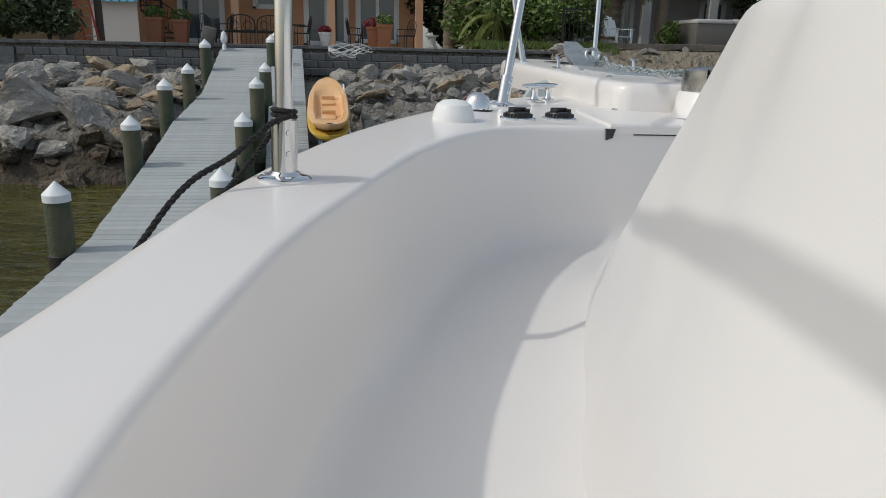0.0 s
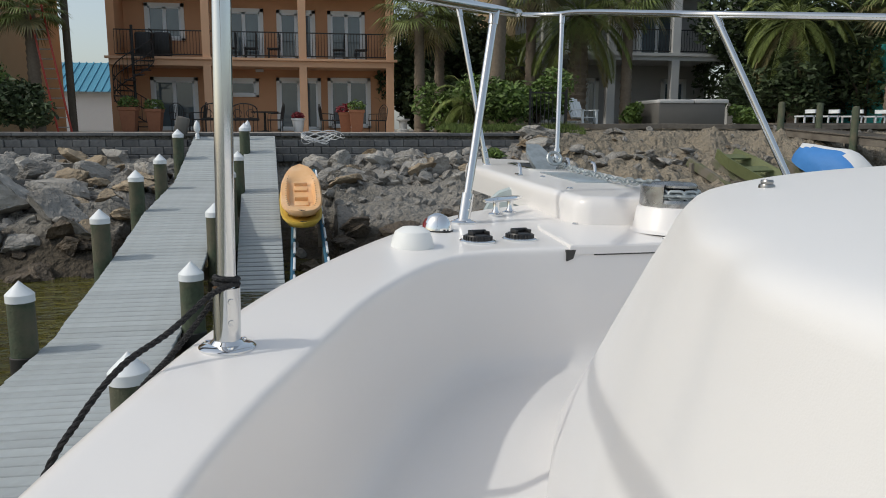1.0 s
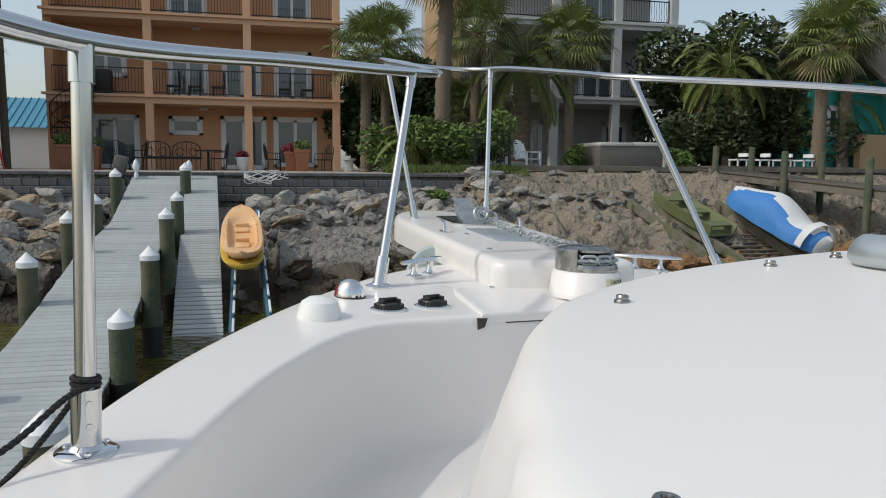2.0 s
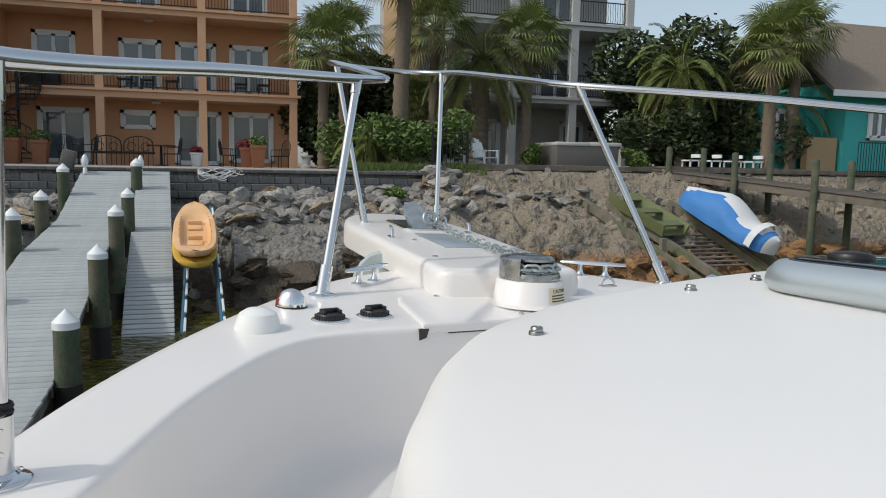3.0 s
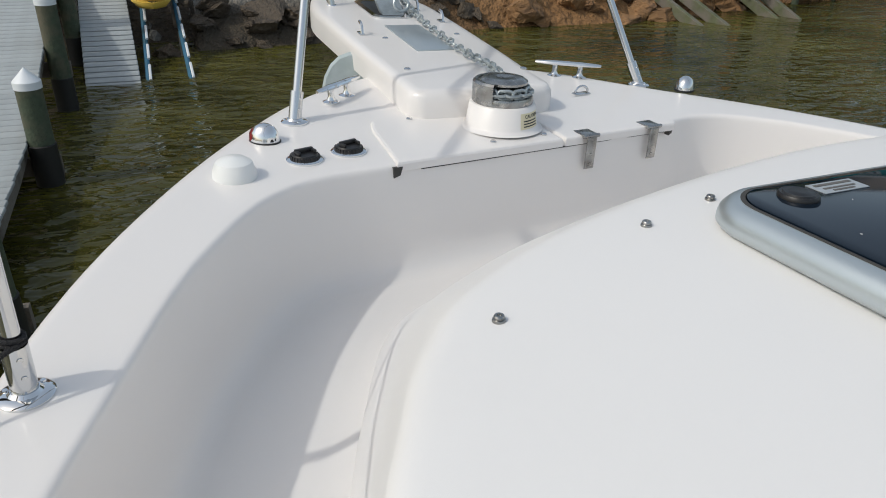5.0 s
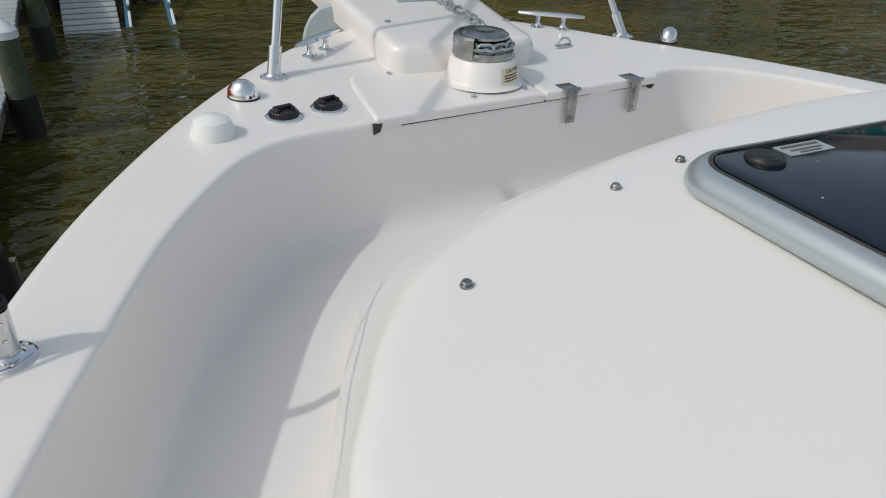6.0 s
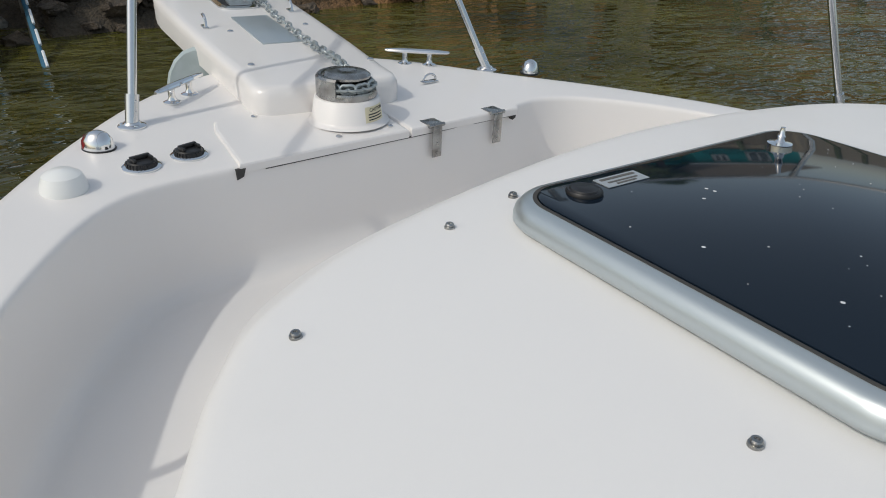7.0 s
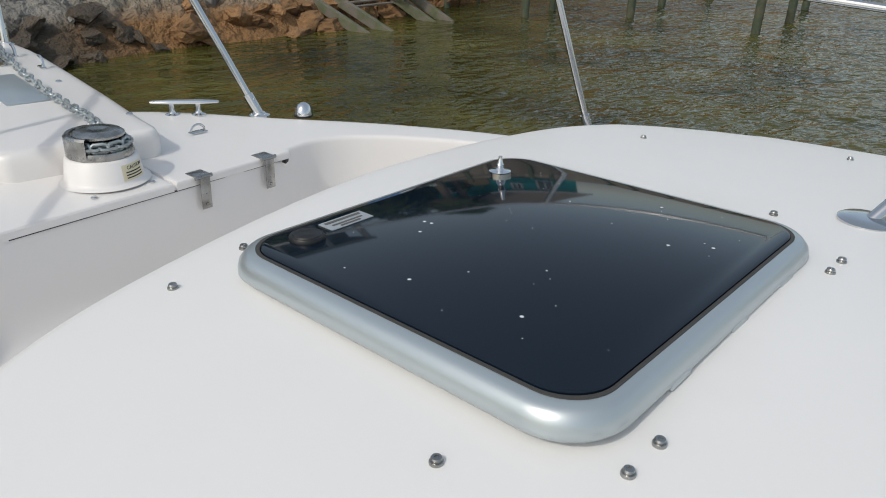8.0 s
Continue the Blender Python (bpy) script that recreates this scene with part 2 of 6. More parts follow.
def water_material():
    m = bpy.data.materials.new("olive_green_water")
    m.use_nodes = True
    N, L = m.node_tree.nodes, m.node_tree.links
    b = N["Principled BSDF"]
    b.inputs["Roughness"].default_value = 0.03
    b.inputs["IOR"].default_value = 1.33
    co = N.new("ShaderNodeTexCoord")
    ramp = N.new("ShaderNodeValToRGB")
    ramp.color_ramp.elements[0].position, ramp.color_ramp.elements[0].color = 0.3, (0.019, 0.021, 0.004, 1)
    ramp.color_ramp.elements[1].position, ramp.color_ramp.elements[1].color = 0.7, (0.100, 0.092, 0.019, 1)
    big = N.new("ShaderNodeTexNoise")
    big.inputs["Scale"].default_value, big.inputs["Detail"].default_value = 0.35, 5
    L.new(co.outputs["Object"], big.inputs["Vector"])
    L.new(big.outputs["Fac"], ramp.inputs[0])
    L.new(ramp.outputs[0], b.inputs["Base Color"])
    mp = N.new("ShaderNodeMapping")
    mp.inputs["Scale"].default_value = (1.0, 1.7, 1.0)
    mp.inputs["Rotation"].default_value = (0, 0, 0.5)
    L.new(co.outputs["Object"], mp.inputs["Vector"])
    prev = None
    for s, dist, strength in ((0.8, 0.17, 1.0), (2.2, 0.115, 1.0), (5.0, 0.045, 1.0)):
        nz = N.new("ShaderNodeTexNoise")
        nz.inputs["Scale"].default_value, nz.inputs["Detail"].default_value, nz.inputs["Distortion"].default_value = s, 1.2, 0.5
        L.new(mp.outputs[0], nz.inputs["Vector"])
        bn = N.new("ShaderNodeBump")
        bn.inputs["Strength"].default_value, bn.inputs["Distance"].default_value = strength, dist
        L.new(nz.outputs["Fac"], bn.inputs["Height"])
        if prev:
            L.new(prev.outputs["Normal"], bn.inputs["Normal"])
        prev = bn
    L.new(prev.outputs["Normal"], b.inputs["Normal"])
    return m


WATER = water_material()


def bank_material():
    m = material("sandy_rock_bank", (0.26, 0.245, 0.22), 0.95, spread=0.25, scale=1.5, bump=1.0, bump_scale=6, tint=(0.17, 0.16, 0.14), tint_scale=0.7)
    N, L = m.node_tree.nodes, m.node_tree.links
    b = N["Principled BSDF"]
    src = b.inputs["Base Color"].links[0].from_socket
    sep = N.new("ShaderNodeSeparateXYZ")
    L.new(N.new("ShaderNodeNewGeometry").outputs["Position"], sep.inputs[0])
    nz = N.new("ShaderNodeTexNoise")
    nz.inputs["Scale"].default_value, nz.inputs["Detail"].default_value = 0.9, 6
    add = N.new("ShaderNodeMath")
    add.operation = "MULTIPLY_ADD"
    add.inputs[1].default_value, add.inputs[2].default_value = 0.9, -0.45
    L.new(nz.outputs["Fac"], add.inputs[0])
    wob = N.new("ShaderNodeMath")
    L.new(sep.outputs["Z"], wob.inputs[0])
    L.new(add.outputs[0], wob.inputs[1])
    rng = N.new("ShaderNodeMapRange")
    rng.inputs[1].default_value, rng.inputs[2].default_value = 0.45, 0.80
    L.new(wob.outputs[0], rng.inputs[0])
    mix = N.new("ShaderNodeMix")
    mix.data_type = "RGBA"
    east = N.new("ShaderNodeMapRange")
    east.inputs[1].default_value, east.inputs[2].default_value = 3.0, 5.0
    L.new(sep.outputs["X"], east.inputs[0])
    low, high = N.new("ShaderNodeMix"), N.new("ShaderNodeMix")
    low.data_type = high.data_type = "RGBA"
    low.inputs[6].default_value, low.inputs[7].default_value = (0.075, 0.06, 0.042, 1), (0.27, 0.145, 0.06, 1)
    L.new(east.outputs[0], low.inputs[0])
    L.new(low.outputs[2], mix.inputs[6])
    L.new(east.outputs[0], high.inputs[0])
    L.new(src, high.inputs[6])
    sand = N.new("ShaderNodeMix")
    sand.data_type = "RGBA"
    sand.inputs[6].default_value, sand.inputs[7].default_value = (0.15, 0.128, 0.098, 1), (0.37, 0.32, 0.245, 1)
    L.new(nz.outputs["Fac"], sand.inputs[0])
    L.new(sand.outputs[2], high.inputs[7])
    src = high.outputs[2]
    for node in N:
        if node.bl_idname == "ShaderNodeBump":
            node.inputs["Distance"].default_value = 0.30
    L.new(rng.outputs[0], mix.inputs[0])
    L.new(src, mix.inputs[7])
    L.new(mix.outputs[2], b.inputs["Base Color"])
    return m


BANK = bank_material()


# ---- water and land ----
def hash2(x, y):
    return noise.noise(Vector((x, y, 0.3)))


def lumps(x, y):
    """Billowed relief of the weathered bank: rounded bosses parted by creases."""
    h = 0.0
    for k, a in ((0.7, 0.42), (1.7, 0.30), (3.9, 0.15), (8.3, 0.06)):
        h += a * (0.42 - abs(noise.noise(Vector((x * k, y * k * 1.15, 3.7 * k)))) * 1.6)
    return -h


def shore(x):
    return 11.6 + 0.12 * max(x, -3) + 0.45 * hash2(x * 0.35, 2.0) + (0.10 * (x - 9) if x > 9 else 0)


def top_z(x):
    return 2.42 + 0.2 * min(1, max(0, (x - 2) / 5))


def wall_y(x):
    return 17.7 if x < 4 else 17.7 + 1.6 * min(1, (x - 4) / 2.5)


def ground_z(x, y):
    s, w = shore(x), wall_y(x)
    if y < s:
        return max(-1.6, -0.02 - 0.35 * (s - y))
    if y >= w + 0.15:
        return top_z(x)
    f = (y - s) / (w - s)
    foot = top_z(x) - (0.62 if x < 4.2 else 0.06)
    if -5.2 < x < -0.9:
        foot -= 0.25
    lump = lumps(x, y) * (0.95 if x > 4.5 else 0.45)
    step = 0.42 * min(1, f * 7)
    if -5.0 < x < -0.9 and y > s:
        return min(step * (1 - f) + foot * f ** 0.85, -0.75 + 0.42 * (y - 10.6))
    return step * (1 - f) + foot * f ** 0.85 + lump * min(1, f * 9, (1 - f) * 6)


def build_ground():
    xs = sorted(set([-900, -300, -120, -60, -40] + [-30 + 0.5 * i for i in range(38)] + [-11 + 0.1 * i for i in range(370)] + [26 + 0.5 * i for i in range(9)] + [34, 45, 70, 150, 400, 900]))
    ys = sorted(set([4, 8] + [9.5 + 0.3 * i for i in range(5)] + [10.9 + 0.1 * i for i in range(90)] + [22, 26, 30, 40, 80, 200, 900]))
    bm = bmesh.new()
    loft(bm, [[(x, y, ground_z(x, y)) for x in xs] for y in ys])
    solid("ground", bm, BANK, "sandy rock bank rising from the water to a level yard", "ground", kind="structure", sharp=80)
    bm = bmesh.new()
    n = 40
    edge = [-2500, -600, -150, -60] + [-40 + 80 * i / n for i in range(n + 1)] + [60, 150, 600, 2500]
    loft(bm, [[(x, y, 0) for x in edge] for y in edge])
    solid("water", bm, WATER, "rippled olive green water round the dock", "water", kind="structure")


build_ground()

# ---- the boat ----
BOAT = Matrix(((0.9813, -0.1908, 0.0263, 0), (0.1907, 0.9816, 0.0051, 0), (-0.0268, 0.0, 0.9996, 2.25), (0, 0, 0, 1)))
boat = thing("motorboat", "white fibreglass motorboat with steel bow rail, moored by the dock", "boat", BOAT)


def deck_z(y):
    return 0.005 + 0.055 * max(y, -2.5) - (0.02 * (y - 0.3) if y > 0.3 else 0)


def mirrored(left, middle):
    """A plan curve from its left half, mirrored in the boat's centreline."""
    return spline(left + [middle] + [(-0.1 - x, y) for x, y in left[::-1]], 97)


OUTER = spline([(-1.88, -5.0), (-1.84, -3.2), (-1.705, -1.82), (-1.56, -1.3), (-1.352, -0.8), (-1.122, -0.42), (-0.81, -0.04), (-0.46, 0.26), (0.0, 0.42),
                (0.36, 0.26), (0.66, -0.06), (0.97, -0.40), (1.24, -0.8), (1.45, -1.3), (1.60, -1.85), (1.72, -3.2), (1.78, -5.0)], 97)
INNER = spline([(-1.70, -5.0), (-1.65, -3.2), (-1.57, -1.9), (-1.42, -1.335), (-1.21, -0.92), (-1.02, -0.62), (-0.78, -0.40), (-0.42, -0.372), (0.0, -0.372),
                (0.34, -0.372), (0.60, -0.335), (0.82, -0.46), (1.06, -0.76), (1.26, -1.2), (1.43, -1.8), (1.54, -3.2), (1.59, -5.0)], 97)
BASE = mirrored([(-1.37, -5.0), (-1.36, -3.2), (-1.25, -1.9), (-1.108, -1.445), (-0.985, -1.21), (-0.855, -0.965), (-0.66, -0.69), (-0.39, -0.585)], (-0.05, -0.55))
TOP = mirrored([(-1.26, -5.0), (-1.25, -3.2), (-1.172, -1.87), (-1.098, -1.60), (-1.03, -1.48), (-0.955, -1.382), (-0.85, -1.30), (-0.60, -1.222)], (-0.05, -1.17))


def crown(x, y):
    """Height of the cabin top: cambered, rising slightly aft."""
    return 0.2134 - 0.0505 * (x + 0.05) ** 2 - 0.0229 * max(y, -3.0)


def mixed(a, b, f, z):
    return [(p.x + (q.x - p.x) * f, p.y + (q.y - p.y) * f, z(p.y + (q.y - p.y) * f)) for p, q in zip(a, b)]


def towards(ring, d):
    """The ring moved d inwards along its own normal."""
    out = []
    for i, p in enumerate(ring):
        t = (ring[min(i + 1, 96)] - ring[max(i - 1, 0)]).normalized()
        out.append(Vector((p.x + d * t.y, p.y - d * t.x)))
    return out


FLOOR = -0.31


def build_shell():
    rubber, deckring = towards(OUTER, -0.004), towards(OUTER, 0.026)
    flat = lambda z: (lambda y: z)
    dz = lambda d: (lambda y: deck_z(y) + d)
    bm = bmesh.new()
    rings = [mixed(OUTER, BASE, f, lambda y, z=z: z + 0.2 * deck_z(y)) for f, z in ((0.5, -2.6), (0.32, -1.9), (0.16, -1.0), (0.04, -0.35))]
    rings += [mixed(OUTER, OUTER, 0, dz(-0.07)), mixed(rubber, rubber, 0, dz(-0.06)), mixed(rubber, rubber, 0, dz(-0.026)), mixed(OUTER, OUTER, 0, dz(-0.012))]
    loft(bm, rings)
    part("hull", bm, GEL, boat, "white moulded hull side with rub rail")
    bm = bmesh.new()
    lip, i0, i1, i2 = towards(OUTER, 0.004), towards(INNER, -0.010), towards(INNER, -0.0025), INNER
    rings = [mixed(OUTER, OUTER, 0, dz(-0.012)), mixed(lip, lip, 0, dz(-0.003)), mixed(towards(OUTER, 0.012), OUTER, 0, dz(0.0015)), mixed(deckring, deckring, 0, dz(0.002)),
             mixed(deckring, i0, 0.15, dz(0.002)), mixed(deckring, i0, 0.85, dz(0.002)), mixed(deckring, i0, 0.97, dz(0.002)), mixed(i0, i0, 0, dz(0.0015)), mixed(towards(INNER, -0.006), INNER, 0, dz(0)), mixed(i1, i1, 0, dz(-0.003)),
             mixed(i2, i2, 0, dz(-0.009)), mixed(towards(INNER, 0.001), INNER, 0, dz(-0.016)), mixed(towards(INNER, 0.004), INNER, 0, dz(-0.05))]
    for g, z in ((0.014, FLOOR + 0.09), (0.019, FLOOR + 0.06), (0.027, FLOOR + 0.036), (0.040, FLOOR + 0.017), (0.056, FLOOR + 0.006), (0.074, FLOOR), (0.09, FLOOR)):
        r = [p + (q - p).normalized() * min(g, (q - p).length * 0.5) for p, q in zip(INNER, BASE)]
        rings.append(mixed(r, r, 0, flat(z)))
    r = [q + (p - q).normalized() * min(0.06, (q - p).length * 0.4) for p, q in zip(INNER, BASE)]
    rings += [mixed(r, r, 0, flat(FLOOR)), mixed(BASE, BASE, 0, flat(FLOOR + 0.02))]
    loft(bm, rings)
    part("side_deck", bm, GEL, boat, "white gelcoat side deck, bulwark and sunken walkway", sharp=60)
    bm = bmesh.new()
    foot = FLOOR + 0.02
    rings = [mixed(BASE, BASE, 0, flat(foot))]
    for f, g in ((0.05, 0.09), (0.3, 0.33), (0.6, 0.64), (0.8, 0.835), (0.92, 0.94), (0.97, 0.982)):
        rings.append([(b.x + (e.x - b.x) * f, b.y + (e.y - b.y) * f, foot + (crown(e.x, e.y) - 0.012 - foot) * g) for b, e in zip(BASE, TOP)])
    for inset, drop in ((0.0, 0.012), (0.005, 0.007), (0.011, 0.0038), (0.019, 0.0016), (0.032, 0.0004), (0.075, 0.0)):
        rings.append([(p.x, p.y, crown(p.x, p.y) - drop) for p in towards(TOP, inset)])
    for f in (0.1, 0.25, 0.45, 0.7, 1.0):
        row = [Vector((p.x + (-0.05 - p.x) * f, p.y + (min(-2.2, p.y - 0.6) - p.y) * f)) for p in towards(TOP, 0.075)]
        rings.append([(p.x, p.y, crown(p.x, p.y)) for p in row])
    loft(bm, rings)
    part("cabin_top", bm, GEL_TOP, boat, "white moulded cabin top with rounded shoulders", sharp=60)
    bm = boxes(((-0.05, -4.98, -0.82), (3.50, 0.05, 1.0)), ((-0.05, -4.98, -1.83), (3.30, 0.05, 1.0)), ((-0.05, -4.985, -0.06), (2.42, 0.05, 0.50)))
    part("aft_bulkhead", bm, GEL, boat, "plain white bulkhead closing the hull aft", smooth=False)


build_shell()


def build_pulpit():
    axis0, axis1 = Vector((-0.105, -0.20)), Vector((0.17, 1.62))
    d = (axis1 - axis0)
    length = d.length
    d.normalize()
    n = Vector((d.y, -d.x))
    outline = []
    for i in range(9):
        a = radians(90 + 90 * i / 8)
        outline.append((0.20 + 0.07 * math.cos(a), -0.0 + 0.07 - 0.07 * math.sin(a)))
    half = outline[::-1]
    side = [(0.235, 0.2), (0.25, 0.5), (0.262, 0.9), (0.268, 1.25)]
    tip = [(0.268 * math.cos(radians(a)), 1.25 + (length - 1.25) * math.sin(radians(a))) for a in range(10, 91, 10)]
    right = [(0.19, 0.0), (0.225, 0.03), (0.235, 0.08)] + side + tip
    loop = right + [(-x, y) for x, y in right[-2::-1]]

    def ring(scale_in, z0, dy=0.0):
        out = []
        for x, y in loop:
            k = (abs(x) - scale_in) / abs(x) if abs(x) > 0.02 else 1
            y = 0.055 + y * 0.725 if y < 0.2 else y
            yy = min(max(y, 0.055 + scale_in + dy), length - scale_in)
            p = axis0 + d * yy + n * (x * k)
            out.append((p.x, p.y, z0 + 0.032 * yy))
        return out
    bm = bmesh.new()
    drop = [(p[0], p[1], max(deck_z(p[1]) - 0.02, -0.05) if p[1] < 0.3 else 0.055 + 0.02 * (p[1] - 0.3)) for p in ring(0.035, 0)]
    low = [(p[0] * 0.99, p[1], (deck_z(p[1]) - 0.02) if p[1] < 0.32 else 0.02 - 0.02 * p[1] + 0.03 * (p[1] - 0.32)) for p in ring(0.0, 0)]
    loft(bm, [drop, low, ring(0.0, 0.052), ring(0.003, 0.069), ring(0.010, 0.080), ring(0.022, 0.0855), ring(0.04, 0.087)], close=True, cap0=True, cap1=True)
    pulpit = part("bow_pulpit", bm, GEL, boat, "white moulded bow pulpit with rounded edges", sharp=50)

    def place(x, y, z):
        p = axis0 + d * y + n * x
        return Matrix.Translation((p.x, p.y, z + 0.087 + 0.032 * y)) @ Matrix.Rotation(math.atan2(d.y, d.x) - math.pi / 2, 4, "Z") @ Matrix.Rotation(0.032, 4, "X")
    bm = bmesh.new()
    m = place(0.005, 0.72, 0.002)
    box(bm, (0, 0, 0), (0.14, 0.40, 0.005), m, 0.002)
    part("cover_plate", bm, ALU, pulpit, "brushed metal cover plate with four screws", sharp=30)
    bm = bmesh.new()
    m = place(0.02, 1.25, 0.002)
    outer, inner = rounded(0.085, 0.20, 0.06), rounded(0.062, 0.165, 0.045)
    loft(bm, [[m @ Vector((x, y, -0.02)) for x, y in inner], [m @ Vector((x, y, 0.004)) for x, y in inner], [m @ Vector((x, y, 0.004)) for x, y in outer], [m @ Vector((x, y, -0.004)) for x, y in outer]], close=True)
    part("hawse_frame", bm, STEEL, pulpit, "polished frame round the anchor slot")
    # the pulpit isn't pierced: a flat black sheet gives the slot its inner shade
    bm = bmesh.new()
    loft(bm, [[m @ Vector((x, y, 0.0018)) for x, y in inner]], close=True, cap0=True)
    part("anchor_slot", bm, BLACK, pulpit, "flat black sheet standing for the shade in the anchor slot")
    for x, y in ((-0.12, 0.72), (0.21, 0.25), (-0.17, 0.30), (0.17, 0.75)):
        bm = bmesh.new()
        lathe(bm, [(0.011, 0), (0.011, 0.003), (0.007, 0.006), (0.0, 0.0065)], 12, place(x, y, 0))
        part("screw_plug", bm, STEEL, pulpit)
    for x, y in ((-0.19, 0.80), (0.19, 0.98), (0.165, 1.22)):
        bm = bmesh.new()
        m = place(x, y, 0)
        box(bm, (0, 0, 0.003), (0.02, 0.05, 0.006), m, 0.002)
        tube(bm, [m @ Vector(p) for p in ((0, -0.02, 0.005), (0, -0.012, 0.03), (0, 0.0, 0.04), (0, 0.02, 0.042))], 0.006, 8)
        part("chain_hook", bm, STEEL, pulpit)
    return place


PUL = build_pulpit()


def build_lids():
    def slab(name, pts, label, skirt=0.014):
        bm = bmesh.new()
        c = sum((Vector(p) for p in pts), Vector((0, 0))) / len(pts)
        def r(d, z):
            return [(p[0] + (c.x - p[0]) * d, p[1] + (c.y - p[1]) * d, deck_z(p[1]) + z) for p in pts]
        loft(bm, [r(0, -skirt), r(0, 0.004), r(0.012, 0.009), r(0.04, 0.011)], close=True, cap0=True, cap1=True)
        return part(name, bm, GEL, boat, label, sharp=12)
    port = [(-0.50, -0.377), (0.018, -0.379), (0.022, -0.16), (0.03, -0.07), (-0.12, -0.055), (-0.36, -0.060), (-0.445, -0.085), (-0.465, -0.14)]
    star = [(0.028, -0.379), (0.445, -0.381), (0.458, -0.37), (0.415, -0.115), (0.40, -0.09), (0.375, -0.075), (0.034, -0.07), (0.028, -0.16)]
    a = slab("anchor_locker_lid", port, "white anchor locker lid with windlass base")
    b = slab("anchor_locker_lid", star, "white hinged anchor locker lid")
    # solid dark strip: the shade of the open gap below the lid, put into colour
    bm = bmesh.new()
    box(bm, (0.0, -0.3695, -0.0315), (0.86, 0.012, 0.004))
    part("lid_gap", bm, SEAL_AND_GAP_SHADE, boat, "dark strip standing for the shaded gap under the locker lid")
    # solid dark wedges in place of hollow notches, coloured as their inner shade
    for x, w in ((-0.498, 0.013), (0.436, 0.008)):
        bm = bmesh.new()
        rings = [[(x - w, yy, -0.018), (x + w, yy, -0.018), (x + w * 0.5, yy, -0.040), (x - w * 0.9, yy, -0.046)] for yy in (-0.36, -0.3785)]
        loft(bm, rings, close=True, cap0=True, cap1=True)
        part("drain_notch", bm, SEAL_AND_GAP_SHADE, boat, "dark wedge standing for the shaded notch at the lid's end")
    for x, y in ((-0.19, -0.335), (-0.33, -0.10), (-0.02, -0.335), (0.02, -0.09)):
        bm = bmesh.new()
        lathe(bm, [(0.009, 0), (0.009, 0.003), (0.006, 0.005), (0, 0.0055)], 12, Matrix.Translation((x, y, deck_z(y) + 0.011)))
        part("screw", bm, STEEL, a)
    for x in (0.11, 0.35):
        bm = bmesh.new()
        z = deck_z(-0.39) + 0.011
        box(bm, (x, -0.365, z + 0.002), (0.052, 0.055, 0.004), None, 0.0015)
        lathe(bm, [(0.006, -0.028), (0.006, 0.028)], 10, Matrix.Translation((x, -0.389, z)) @ Matrix.Rotation(math.pi / 2, 4, "Y"))
        box(bm, (x, -0.394, z - 0.05), (0.034, 0.004, 0.095), None, 0.0015)
        for dz in (-0.055, -0.083):
            lathe(bm, [(0.005, 0), (0.004, 0.002), (0, 0.0025)], 8, Matrix.Translation((x, -0.3965, z + dz)) @ Matrix.Rotation(math.pi / 2, 4, "X"))
        part("hinge", bm, WORN, b, "stainless strap hinge")
    bm = bmesh.new()
    z = deck_z(-0.05)
    box(bm, (0.33, -0.06, z + 0.013), (0.06, 0.028, 0.005), Matrix(), 0.002)
    tube(bm, [(0.33 + 0.026 * math.cos(a), -0.06, z + 0.018 + 0.02 * math.sin(a)) for a in [math.pi * i / 8 for i in range(9)]], 0.004, 8)
    part("lift_ring", bm, STEEL, b)


build_lids()


